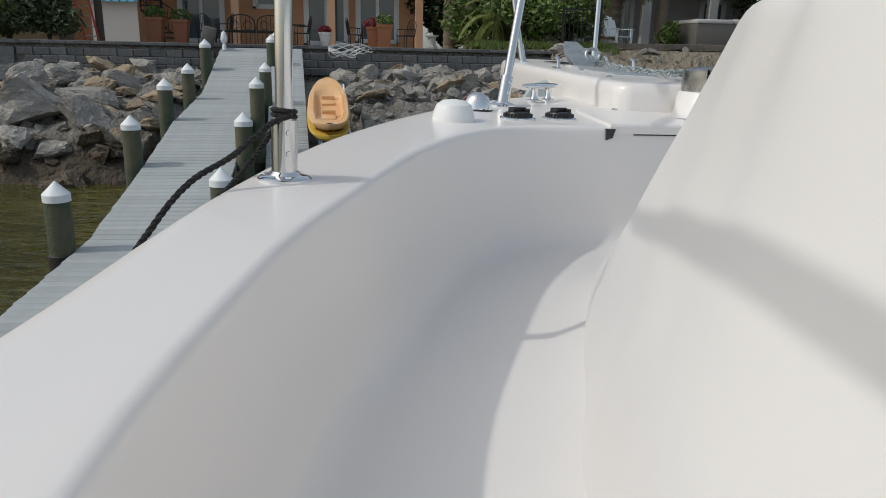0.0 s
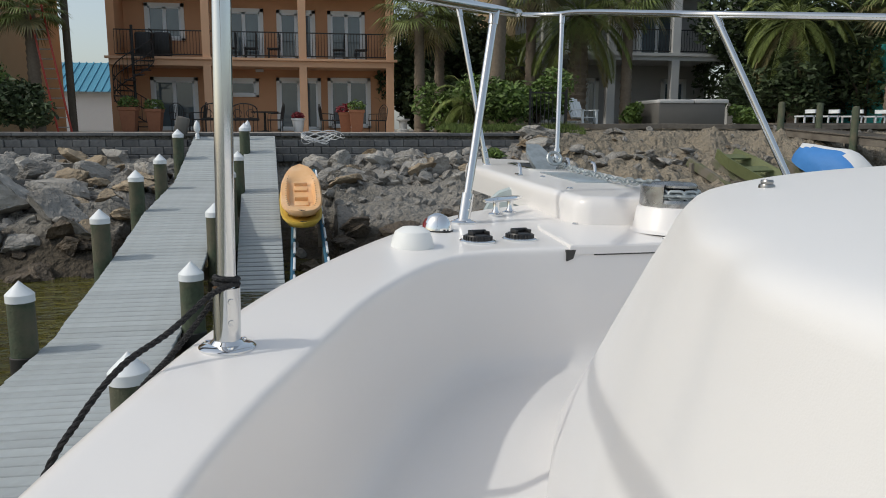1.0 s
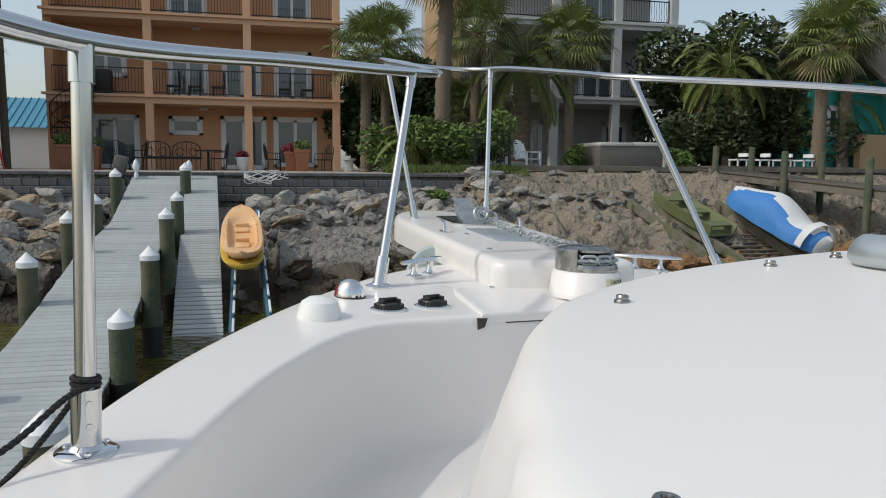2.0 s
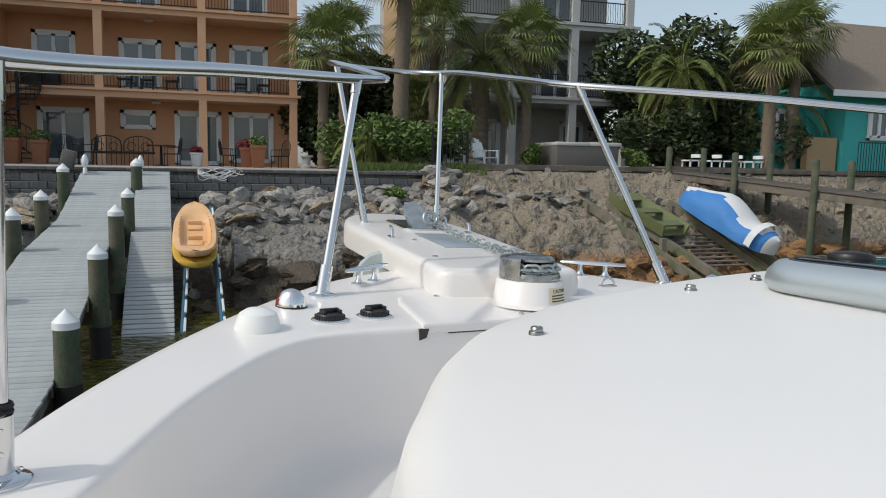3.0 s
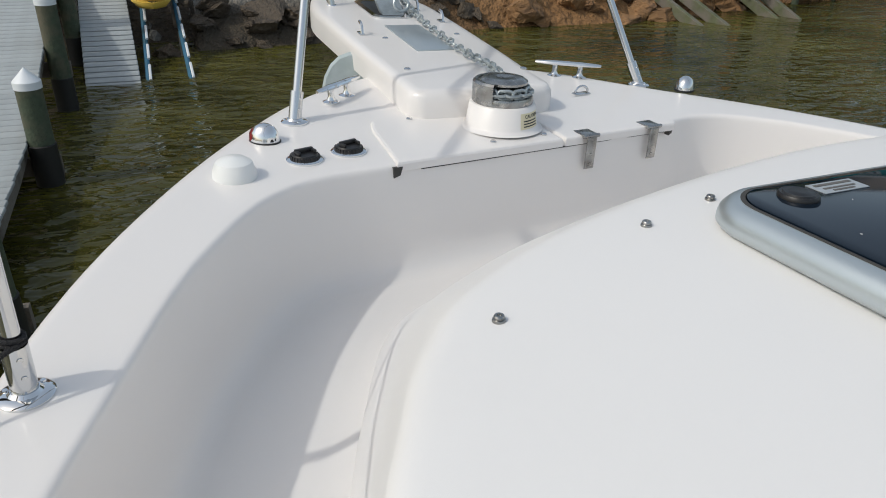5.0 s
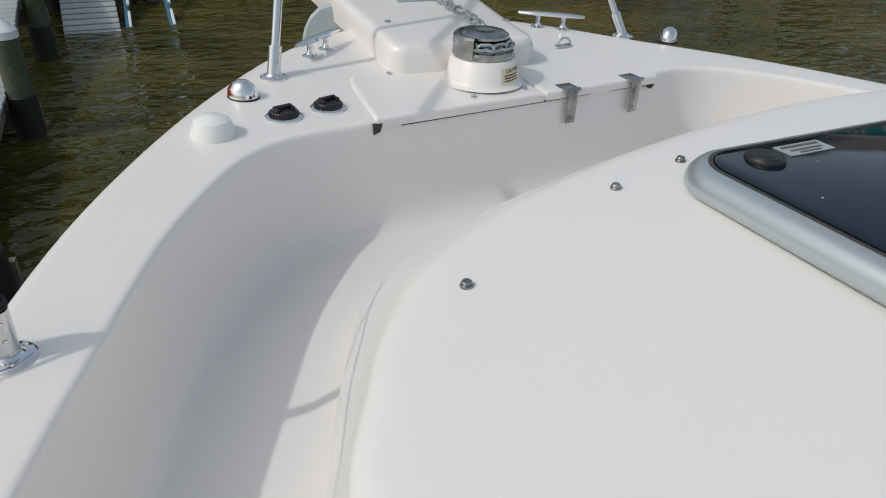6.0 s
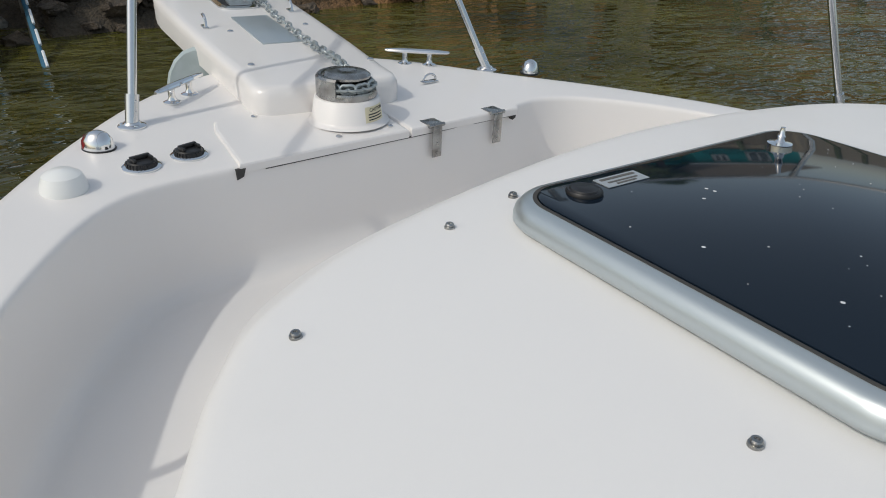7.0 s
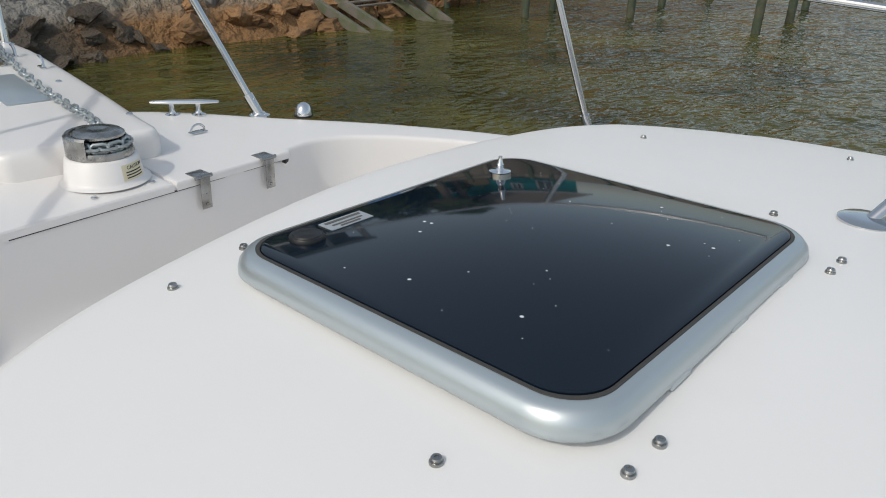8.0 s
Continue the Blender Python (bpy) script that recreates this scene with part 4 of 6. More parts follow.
def build_dock():
    dock = thing("dock", "grey plank dock climbing to the yard, on green timber piles", "dock", kind="structure")
    board = bevelled_board(1.22, 0.130, 0.035, "plank", PLANK)
    y = -1.4
    while y < 17.6:
        z, slope = ramp_z(y, DOCK), (ramp_z(y + 0.1, DOCK) - ramp_z(y - 0.1, DOCK)) / 0.2
        piece("plank", board, dock, Matrix.Translation((dock_x(y) + 0.6 + random.uniform(-0.008, 0.008), y, z - 0.018)) @ Matrix.Rotation(math.atan(slope), 4, "X"))
        y += 0.1405
    for dx in (0.06, 0.6, 1.14):
        bm = bmesh.new()
        rows = []
        for yy in [-1.4 + 0.5 * i for i in range(39)]:
            z = ramp_z(yy, DOCK) - 0.036
            x = dock_x(yy) + dx
            rows.append([(x - 0.02, yy, z), (x + 0.02, yy, z), (x + 0.02, yy, z - 0.2), (x - 0.02, yy, z - 0.2)])
        loft(bm, rows, close=True, cap0=True, cap1=True)
        part("joist", bm, TIMBER, dock, smooth=False)
    for y in (2.6, 5.6, 8.3, 11.0, 13.4):
        bm = bmesh.new()
        box(bm, (dock_x(y) + 0.6, y + 0.16, ramp_z(y, DOCK) - 0.33), (1.7, 0.07, 0.19))
        part("cross_beam", bm, TIMBER, dock, smooth=False)
    shaft = bmesh.new()
    lathe(shaft, [(0.128, -3.0), (0.124, -1.0), (0.12, 0.0)], 18)
    shaft = mesh_of(shaft, "shaft", PILE)
    sleeve = bmesh.new()
    lathe(sleeve, [(0.134, -3.0), (0.134, 0.0), (0.12, 0.01)], 18)
    sleeve = mesh_of(sleeve, "sleeve", WETPILE)
    cap = bmesh.new()
    lathe(cap, [(0.128, -0.07), (0.128, 0.0), (0.118, 0.012), (0.0, 0.13)], 18)
    cap = mesh_of(cap, "cap", CAPWHITE, sharp=25)
    for side, ys in ((-0.13, (-0.6, 5.0, 8.1, 10.6, 13.0, 15.6)), (1.33, (2.55, 5.65, 8.35, 11.0, 13.5, 16.2))):
        for y in ys:
            x, z = dock_x(y) + side, ramp_z(y, DOCK) + 0.56
            p = thing("pile", "round green treated dock pile with pointed white cap", "pile", Matrix.Translation((x, y, z)) @ Matrix.Rotation(random.uniform(0, 6.28), 4, "Z"), "dock piles")
            piece("shaft", shaft, p, Matrix())
            piece("cap", cap, p, Matrix())
            if y < 12:
                piece("sleeve", sleeve, p, Matrix.Translation((0, 0, 0.42 - z)))
    gang = thing("side_ramp", "narrow grey plank ramp going down into the water", "ramp", kind="structure")
    board = bevelled_board(0.76, 0.117, 0.035, "plank", PLANK)
    y = 9.25
    while y < 17.6:
        z, slope = ramp_z(y, GANG), (ramp_z(y + 0.1, GANG) - ramp_z(y - 0.1, GANG)) / 0.2
        piece("plank", board, gang, Matrix.Translation((gang_x(y), y, z - 0.018)) @ Matrix.Rotation(math.atan(slope), 4, "X"))
        y += 0.128
    for dx in (-0.33, 0.33):
        bm = bmesh.new()
        loft(bm, [[(gang_x(y) + dx - 0.02, y, z), (gang_x(y) + dx + 0.02, y, z), (gang_x(y) + dx + 0.02, y, z - 0.2), (gang_x(y) + dx - 0.02, y, z - 0.2)] for y, z in [(yy, ramp_z(yy, GANG) - 0.037) for yy in (9.25, 10.9, 17.6)]], close=True, cap0=True, cap1=True)
        part("joist", bm, TIMBER, gang, smooth=False)
    for x, y in ((-4.35, 17.3), (-3.1, 17.3)):
        bm = bmesh.new()
        lathe(bm, [(0.05, 2.3), (0.05, 2.42), (0.03, 2.45), (0.075, 2.52), (0.085, 2.6), (0.05, 2.72), (0.0, 2.78)], 16, Matrix.Translation((x, y, 0)))
        solid("finial_lamp", bm, CAPWHITE, "small white acorn finial at the dock head", "finial", group="dock finials")
    bm = bmesh.new()
    box(bm, (0, 0, 0), (0.3, 0.3, 0.42), Matrix.Translation((-4.75, 17.5, 2.65)) @ Matrix.Rotation(0.25, 4, "Y"), 0.04)
    solid("power_box", bm, TUBGREY, "tilted beige utility box at the dock head", "utility box")


build_dock()


# ---- kayaks on their rails ----
def kayak_mesh(mat, name, label, group, m):
    bm = bmesh.new()
    L = 1.34
    rings = []
    for i in range(25):
        f = -1 + 2 * i / 24
        w = 0.385 * (1 - abs(f) ** 3.0) ** 0.55 + 0.012
        h = 0.12 * (1 - abs(f) ** 3) + 0.05
        rise = 0.13 * abs(f) ** 2.5
        inw = w * 0.70 if abs(f) < 0.66 else w * 0.40
        dip = 0.13 * max(0, 1 - (abs(f + 0.02) / 0.62) ** 4)
        ring = [(-w, 0, rise), (-w * 0.93, 0, rise + 0.045), (-inw, 0, rise + 0.05), (-inw * 0.8, 0, rise + 0.045 - dip), (0, 0, rise + 0.05 - dip * 1.05), (inw * 0.8, 0, rise + 0.045 - dip), (inw, 0, rise + 0.05), (w * 0.93, 0, rise + 0.045), (w, 0, rise),
                (w * 0.75, 0, rise - h * 0.8), (w * 0.25, 0, rise - h), (-w * 0.25, 0, rise - h), (-w * 0.75, 0, rise - h * 0.8)]
        rings.append([m @ Vector((x, f * L, z)) for x, _, z in ring])
    loft(bm, rings, close=True, cap0=True, cap1=True)
    k = thing(name, label, "kayak", group=group)
    part("hull", bm, mat, k, sharp=50)
    for f in (-0.28, 0.33):
        bm = bmesh.new()
        box(bm, (0, f * L, -0.03), (0.26, 0.24, 0.05), m @ Matrix.Translation((0, 0, -0.03)), 0.02)
        box(bm, (0, f * L + 0.14, 0.02), (0.26, 0.05, 0.10), m @ Matrix.Translation((0, 0, -0.03)), 0.02)
        part("seat", bm, KAYAK, k, "orange moulded seat")
    for i in range(14):
        f = -0.62 + 0.095 * i
        for s in (-1, 1):
            bm = bmesh.new()
            w = 0.37 * (1 - abs(f) ** 2.6) ** 0.62
            lathe(bm, [(0.014, 0), (0.0, 0.006)], 8, m @ Matrix.Translation((s * w * 0.78, f * L, 0.05 + 0.13 * abs(f) ** 2.5)))
            part("scupper_plug", bm, BLACK, k)
    bm = bmesh.new()
    tube(bm, [m @ Vector(p) for p in ((-0.10, -1.10, 0.10), (-0.02, -1.28, 0.17), (0.03, -1.30, 0.17), (0.1, -1.10, 0.10))], 0.012, 6)
    part("carry_strap", bm, BLACK, k)
    return k


KM = Matrix.Translation((-1.60, 12.33, 1.30)) @ Matrix.Rotation(radians(3), 4, "Z") @ Matrix.Rotation(math.atan(0.28), 4, "X")
kayak_mesh(KAYAK, "kayak", "faded peach sit-on kayak lying bow down on rails", "stacked kayaks", KM)
kayak_mesh(KAYAK2, "kayak", "yellow kayak stacked underneath the peach one", "stacked kayaks", KM @ Matrix.Translation((-0.02, -0.05, -0.20)) @ Matrix.Rotation(radians(1.5), 4, "Z"))
skid = thing("kayak_rails", "blue and white kayak launch rails running into the water", "launch rails")
for x0, x1 in ((-1.68, -1.85), (-1.06, -1.40)):
    bm = bmesh.new()
    a, b = Vector((x0, 9.6, -0.05)), Vector((x1, 15.0, 1.62))
    tube(bm, [a, b], 0.04, 8)
    part("rail", bm, RAILBLUE, skid, "blue rail")
    off = Vector((0.035, -0.02, 0.035))
    for k in range(9):
        bm = bmesh.new()
        tube(bm, [a.lerp(b, (k + 0.1) / 9) + off, a.lerp(b, (k + 0.8) / 9) + off], 0.022, 6)
        part("roller_strip", bm, CAPWHITE, skid, "white sliding strip")
    for f in (0.3, 0.6, 0.9):
        bm = bmesh.new()
        p = a.lerp(b, f)
        box(bm, (p.x, p.y, p.z - 0.7), (0.09, 0.09, 1.3))
        part("leg", bm, TIMBER, skid)


# ---- retaining wall ----
def build_wall():
    wall = thing("retaining_wall", "low grey concrete block retaining wall with a paved yard behind", "wall", kind="structure")
    bm = bmesh.new()
    box(bm, (0, 0, 0), (0.395, 0.3, 0.185))
    bmesh.ops.bevel(bm, geom=list(bm.edges), offset=0.014, segments=1, affect="EDGES")
    for v in bm.verts:
        v.co.y += 0.02 * noise.noise(v.co * 9)
    block = mesh_of(bm, "block", WALLBLOCK, smooth=False)
    bm = bmesh.new()
    box(bm, (0, 0, 0), (0.595, 0.36, 0.085))
    bmesh.ops.bevel(bm, geom=list(bm.edges), offset=0.012, segments=1, affect="EDGES")
    cope = mesh_of(bm, "cap_stone", WALLBLOCK, smooth=False)
    for c in range(3):
        for i in range(34):
            x = -9.3 + 0.402 * i + (0.2 if c % 2 else 0)
            if x < 4.3:
                piece("block", block, wall, Matrix.Translation((x, 17.85 + 0.03 * c + random.uniform(-0.012, 0.012), 1.80 + 0.192 * c)) @ Matrix.Rotation(random.uniform(-0.03, 0.03), 4, "Z"))
    for i in range(23):
        piece("cap_stone", cope, wall, Matrix.Translation((-9.2 + 0.60 * i, 17.93, 2.415)))
    bm = bmesh.new()
    for c in range(3):
        for i in range(50):
            box(bm, (-9.75 - 0.402 * i, 17.85 + 0.03 * c, 1.80 + 0.192 * c), (0.39, 0.3, 0.183))
    box(bm, (-19.5, 17.93, 2.415), (20.2, 0.36, 0.085))
    box(bm, (-12.6, 18.02, 2.0), (34, 0.2, 0.7))
    tagged(part("far_blocks", bm, WALLBLOCK, wall, smooth=False), kind="stuff")
    bm = bmesh.new()
    box(bm, (-5.0, 23.2, 2.435), (22, 10.3, 0.05))
    part("patio", bm, PAVER, wall, "pale patio paving", smooth=False)
    bk = thing("timber_bulkhead", "weathered timber edging along the top of the rock bank", "bulkhead", kind="structure")
    for i in range(9):
        bm = bmesh.new()
        box(bm, (0, 0, 0), (2.3, 0.16, 0.15), Matrix.Translation((5.6 + 2.28 * i, 19.25 + 0.03 * random.random(), 2.66)) @ Matrix.Rotation(random.uniform(-0.012, 0.012), 4, "Y"), 0.012)
        part("beam", bm, TIMBER, bk, smooth=False)
    bm = bmesh.new()
    for i in range(9000):
        x, y = random.uniform(2.3, 6.2), random.uniform(18.0, 21.5)
        z = 2.42 + (0.12 if y > 18.3 else 0) + 0.15 * max(0, noise.noise(Vector((x, y, 0))))
        a, h = random.uniform(0, 6.28), random.uniform(0.06, 0.2)
        w = 0.012
        bm.faces.new([bm.verts.new(q) for q in ((x - w * math.cos(a), y - w * math.sin(a), z), (x + w * math.cos(a), y + w * math.sin(a), z), (x + 0.05 * math.sin(a), y, z + h))])
    solid("grass_tuft", bm, GRASS, "rough green grass behind the block wall", "grass", kind="stuff")


build_wall()


# ---- rocks ----
def rock_mesh(seed, mat, rough=0.32):
    rng = random.Random(seed)
    bm = bmesh.new()
    bmesh.ops.create_icosphere(bm, subdivisions=4, radius=0.5)
    planes = []
    for _ in range(11):
        n = Vector((rng.gauss(0, 1), rng.gauss(0, 1), rng.gauss(0, 1))).normalized()
        planes.append((n, rng.uniform(0.20, 0.36)))
    for v in bm.verts:
        for n, d in planes:
            s = v.co.dot(n) - d
            if s > 0:
                v.co -= n * s
        v.co += v.co.normalized() * (0.05 * noise.noise(v.co * 5 + Vector((seed, 0, 0))) + 0.035 * noise.noise(v.co * 12 + Vector((0, seed, 0))) + 0.022 * noise.noise(v.co * 27 + Vector((0, 0, seed))))
    return mesh_of(bm, "rock", mat, sharp=24)


def build_rocks():
    bank = thing("rock_bank", "heaped grey and tan rocks protecting the shoreline", "rocks", kind="structure")
    grey = [rock_mesh(s, ROCK) for s in range(7)]
    tan = [rock_mesh(s + 20, ROCK_TAN) for s in range(4)]
    wet = [rock_mesh(s + 40, ROCK_WET) for s in range(5)]
    rust = [rock_mesh(s + 60, ROCK_RUST) for s in range(4)]
    rng = random.Random(11)

    def put(me, x, y, s, flat=0.65):
        piece("rock", me, bank, Matrix.Translation((x, y, ground_z(x, y) + s * 0.12)) @ Euler((rng.uniform(-0.35, 0.35) + 0.3, rng.uniform(-0.4, 0.4), rng.uniform(0, 6.28))).to_matrix().to_4x4() @ Matrix.Diagonal((s * rng.uniform(0.9, 1.5), s * rng.uniform(0.8, 1.2), s * rng.uniform(flat * 0.8, flat * 1.3), 1)))
    # the heap under the block wall
    for i in range(250):
        x = rng.uniform(-1.3, 4.9)
        f = 0.50 + 0.47 * rng.random() ** 0.8
        put(rng.choice(grey if rng.random() < 0.92 else tan), x, shore(x) + f * (wall_y(x) - shore(x)), rng.choice((0.34, 0.44, 0.55, 0.66, 0.82)), 0.6)
    # beside the dock: boulders over one great ribbed lump
    for i in range(70):
        x = rng.uniform(-11, -4.9)
        put(rng.choice(grey if rng.random() < 0.75 else tan), x, rng.uniform(14.9, 17.5), rng.choice((0.35, 0.5, 0.7, 0.9)))
    for x, y, s in ((-5.6, 13.9, 0.9), (-5.3, 14.8, 0.8), (-5.1, 12.9, 0.85), (-6.2, 13.6, 0.7), (-5.2, 15.9, 0.7), (-5.5, 12.2, 0.7)):
        put(rng.choice(tan), x, y, s, 0.4)
    for x, y, s in ((-7.3, 12.9, 1.9), (-6.1, 12.3, 1.2), (-8.7, 12.6, 1.8), (-6.7, 14.2, 1.0), (-5.6, 11.9, 0.8), (-7.2, 11.9, 1.0), (-6.4, 13.3, 1.1), (-8.0, 14.0, 1.2), (-9.6, 13.4, 1.4), (-6.6, 11.7, 0.8), (-8.2, 11.8, 1.0)):
        put(rng.choice(grey), x, y, s, 0.55)
    # dark stones along the water
    for i in range(70):
        x = rng.uniform(-9.5, 5.0)
        put(rng.choice(wet), x, shore(x) + rng.uniform(-0.2, 0.75), rng.choice((0.3, 0.42, 0.55, 0.75)), 0.6)
    for i in range(46):
        x = rng.uniform(5.0, 17)
        put(rng.choice(rust), x, shore(x) + rng.uniform(-0.15, 0.55), rng.choice((0.35, 0.5, 0.7, 0.95)), 0.7)
    # loose stones on the sandy bank
    for i in range(46):
        x = rng.uniform(5.0, 22)
        f = rng.uniform(0.2, 0.97)
        put(rng.choice(tan if rng.random() < 0.6 else grey), x, shore(x) + f * (wall_y(x) - shore(x)), rng.choice((0.2, 0.28, 0.36, 0.5)), 0.5)
    for i in range(46):
        x = rng.uniform(5.4, 8.6)
        put(rng.choice(grey), x, 16.4 + rng.uniform(-0.35, 0.6), rng.choice((0.3, 0.4, 0.5)), 0.32)
    bm = bmesh.new()
    for i in range(900):
        x = rng.uniform(-14, 26)
        y = shore(x) + rng.uniform(0.1, 1) * (wall_y(x) - shore(x))
        if -4.6 < x < -1.9 or (x > 5 and i % 4):
            continue
        s = rng.uniform(0.08, 0.26)
        m = Matrix.Translation((x, y, ground_z(x, y) + 0.03)) @ Euler((rng.uniform(0, 6), rng.uniform(0, 6), 0)).to_matrix().to_4x4() @ Matrix.Diagonal((s * 1.3, s, s * 0.7, 1))
        r = bmesh.ops.create_icosphere(bm, subdivisions=1, radius=0.5, matrix=m)
        for v in r["verts"]:
            v.co += Vector((rng.uniform(-1, 1), rng.uniform(-1, 1), rng.uniform(-1, 1))) * s * 0.12
    solid("rubble", bm, ROCK, "small loose stones between the rocks", "stones", kind="stuff", sharp=25)


build_rocks()


# ---- houses ----
def pane_unit(parent, x0, x1, z0, z1, y, leaves=2, casing=0.14, name="window"):
    """A glazed opening in white casing, on a wall that faces -y."""
    bm = bmesh.new()
    cx, cz, w, h = (x0 + x1) / 2, (z0 + z1) / 2, x1 - x0, z1 - z0
    for px, pz, sx, sz in ((cx, z1 - casing / 2, w, casing), (x0 + casing / 2, cz, casing, h - 0.01), (x1 - casing / 2, cz, casing, h - 0.01), (cx, z0 + 0.04, w, 0.08)):
        box(bm, (px, y - 0.03, pz), (sx, 0.06, sz))
    u = part(name, bm, TRIMWHITE, parent, "white cased glazing", smooth=False)
    lw = (w - 2 * casing) / leaves
    for k in range(leaves):
        lx = x0 + casing + lw * (k + 0.5)
        bm = bmesh.new()
        for px, pz, sx, sz in ((lx, z1 - casing - 0.04, lw, 0.08), (lx, z0 + 0.12, lw, 0.1), (lx - lw / 2 + 0.035, cz, 0.07, h - casing - 0.09), (lx + lw / 2 - 0.035, cz, 0.07, h - casing - 0.09)):
            box(bm, (px, y - 0.045, pz), (sx, 0.05, sz))
        part("sash", bm, CAPWHITE, u, smooth=False)
        bm = bmesh.new()
        box(bm, (lx, y - 0.02, cz), (lw - 0.1, 0.012, h - casing - 0.15))
        part("pane", bm, PANE, u, smooth=False)
    return u


def iron_rail(parent, x0, x1, y, z, h=1.0, gap=0.115):
    bm = bmesh.new()
    for zz in (z + 0.1, z + h):
        box(bm, ((x0 + x1) / 2, y, zz), (x1 - x0, 0.04, 0.04))
    n = int((x1 - x0) / gap)
    for i in range(n + 1):
        x = x0 + (x1 - x0) * i / n
        tube(bm, [(x, y, z + 0.1), (x, y - 0.05, z + 0.28), (x, y, z + 0.5), (x, y, z + h)], 0.011, 5, cap=False)
    part("balustrade", bm, IRON, parent, "black iron balustrade with bellied bars", smooth=False)


def build_orange_house():
    h = thing("house", "three-storey orange stucco house with columned balconies", "house")
    y, yb, g = 28.2, 29.7, 2.45
    bm = boxes(((-3.9, yb + 4, 7.0), (10.9, 8, 9.2)))
    part("wall", bm, STUCCO, h, "orange stucco wall", smooth=False)
    bm = boxes(((-9.25, 29.2, 7.0), (0.3, 1.6, 9.2)))
    part("wing_wall", bm, STUCCO, h, smooth=False)
    for z0, z1 in ((4.99, 5.31), (8.12, 8.40), (11.2, 11.6)):
        bm = boxes(((-3.87, y + 0.75, (z0 + z1) / 2), (10.9, 1.75, z1 - z0)), ((-3.87, y - 0.14, z1 - 0.04), (11.15, 0.16, 0.09)))
        part("balcony_slab", bm, STUCCO_TRIM, h, "peach balcony edge", smooth=False)
    for x in (-5.7, -2.03, 1.42):
        for z0, z1 in ((2.45, 4.99), (5.31, 8.12), (8.40, 11.2)):
            bm = boxes(((x, y, (z0 + z1) / 2), (0.30, 0.30, z1 - z0)), bevel=0.01)
            part("column", bm, STUCCO_TRIM, h, smooth=False)
    for z in (5.31, 8.40):
        for x0, x1 in ((-9.1, -5.85), (-5.55, -2.18), (-1.88, 1.27)):
            iron_rail(h, x0, x1, y - 0.02, z)
    for x0, x1, z0, z1 in ((-3.2, -1.37, 2.5, 4.68), (-1.09, 0.71, 2.62, 4.70), (-8.2, -6.35, 2.5, 4.65), (-5.21, -3.64, 5.35, 7.42), (-3.11, -1.54, 5.35, 7.4), (-1.04, 0.5, 5.35, 7.4), (-5.21, -3.64, 8.45, 10.6), (-1.04, 0.5, 8.45, 10.6)):
        pane_unit(h, x0, x1, z0, z1, yb, 2, name="glazed_door")
    pane_unit(h, -5.22, -3.91, 3.88, 4.64, yb, 1)
    pane_unit(h, -8.28, -6.75, 6.1, 7.55, yb, 2)
    pane_unit(h, -8.28, -6.75, 9.2, 10.6, yb, 2)
    for x, z in ((-3.8, 4.9), (-4.0, 8.02)):
        bm = boxes(((x, y + 0.8, z), (0.3, 0.16, 0.1)))
        part("ceiling_lamp", bm, GREYTRIM, h, smooth=False)
    # spiral stair
    st = thing("spiral_stair", "black iron spiral stair from patio to balcony", "stair")
    c = Vector((-8.3, 27.55, 0))
    bm = bmesh.new()
    tube(bm, [c + Vector((0, 0, 2.45)), c + Vector((0, 0, 6.4))], 0.05, 10)
    part("pole", bm, IRON, st)
    tread = bmesh.new()
    v = [tread.verts.new(p) for p in ((0.04, -0.05, 0), (0.72, -0.2, 0), (0.72, 0.2, 0), (0.04, 0.05, 0))]
    f = tread.faces.new(v)
    bmesh.ops.extrude_face_region(tread, geom=[f])
    for vv in list(tread.verts)[4:]:
        vv.co.z += 0.04
    tread = mesh_of(tread, "tread", IRON, smooth=False)
    for i in range(15):
        piece("tread", tread, st, Matrix.Translation(c + Vector((0, 0, 2.62 + 0.19 * i))) @ Matrix.Rotation(0.42 * i + 1.0, 4, "Z"))
    bm = bmesh.new()
    helix = [c + Vector((0.74 * math.cos(0.105 * i + 0.9), 0.74 * math.sin(0.105 * i + 0.9), 2.6 + 0.0475 * i)) for i in range(60)]
    for dz in (0.03, 0.5, 0.95):
        tube(bm, [p + Vector((0, 0, dz)) for p in helix], 0.02, 6)
    for p in helix[::2]:
        tube(bm, [p, p + Vector((0, 0, 0.95))], 0.012, 5, cap=False)
    part("handrail", bm, IRON, st, smooth=False)


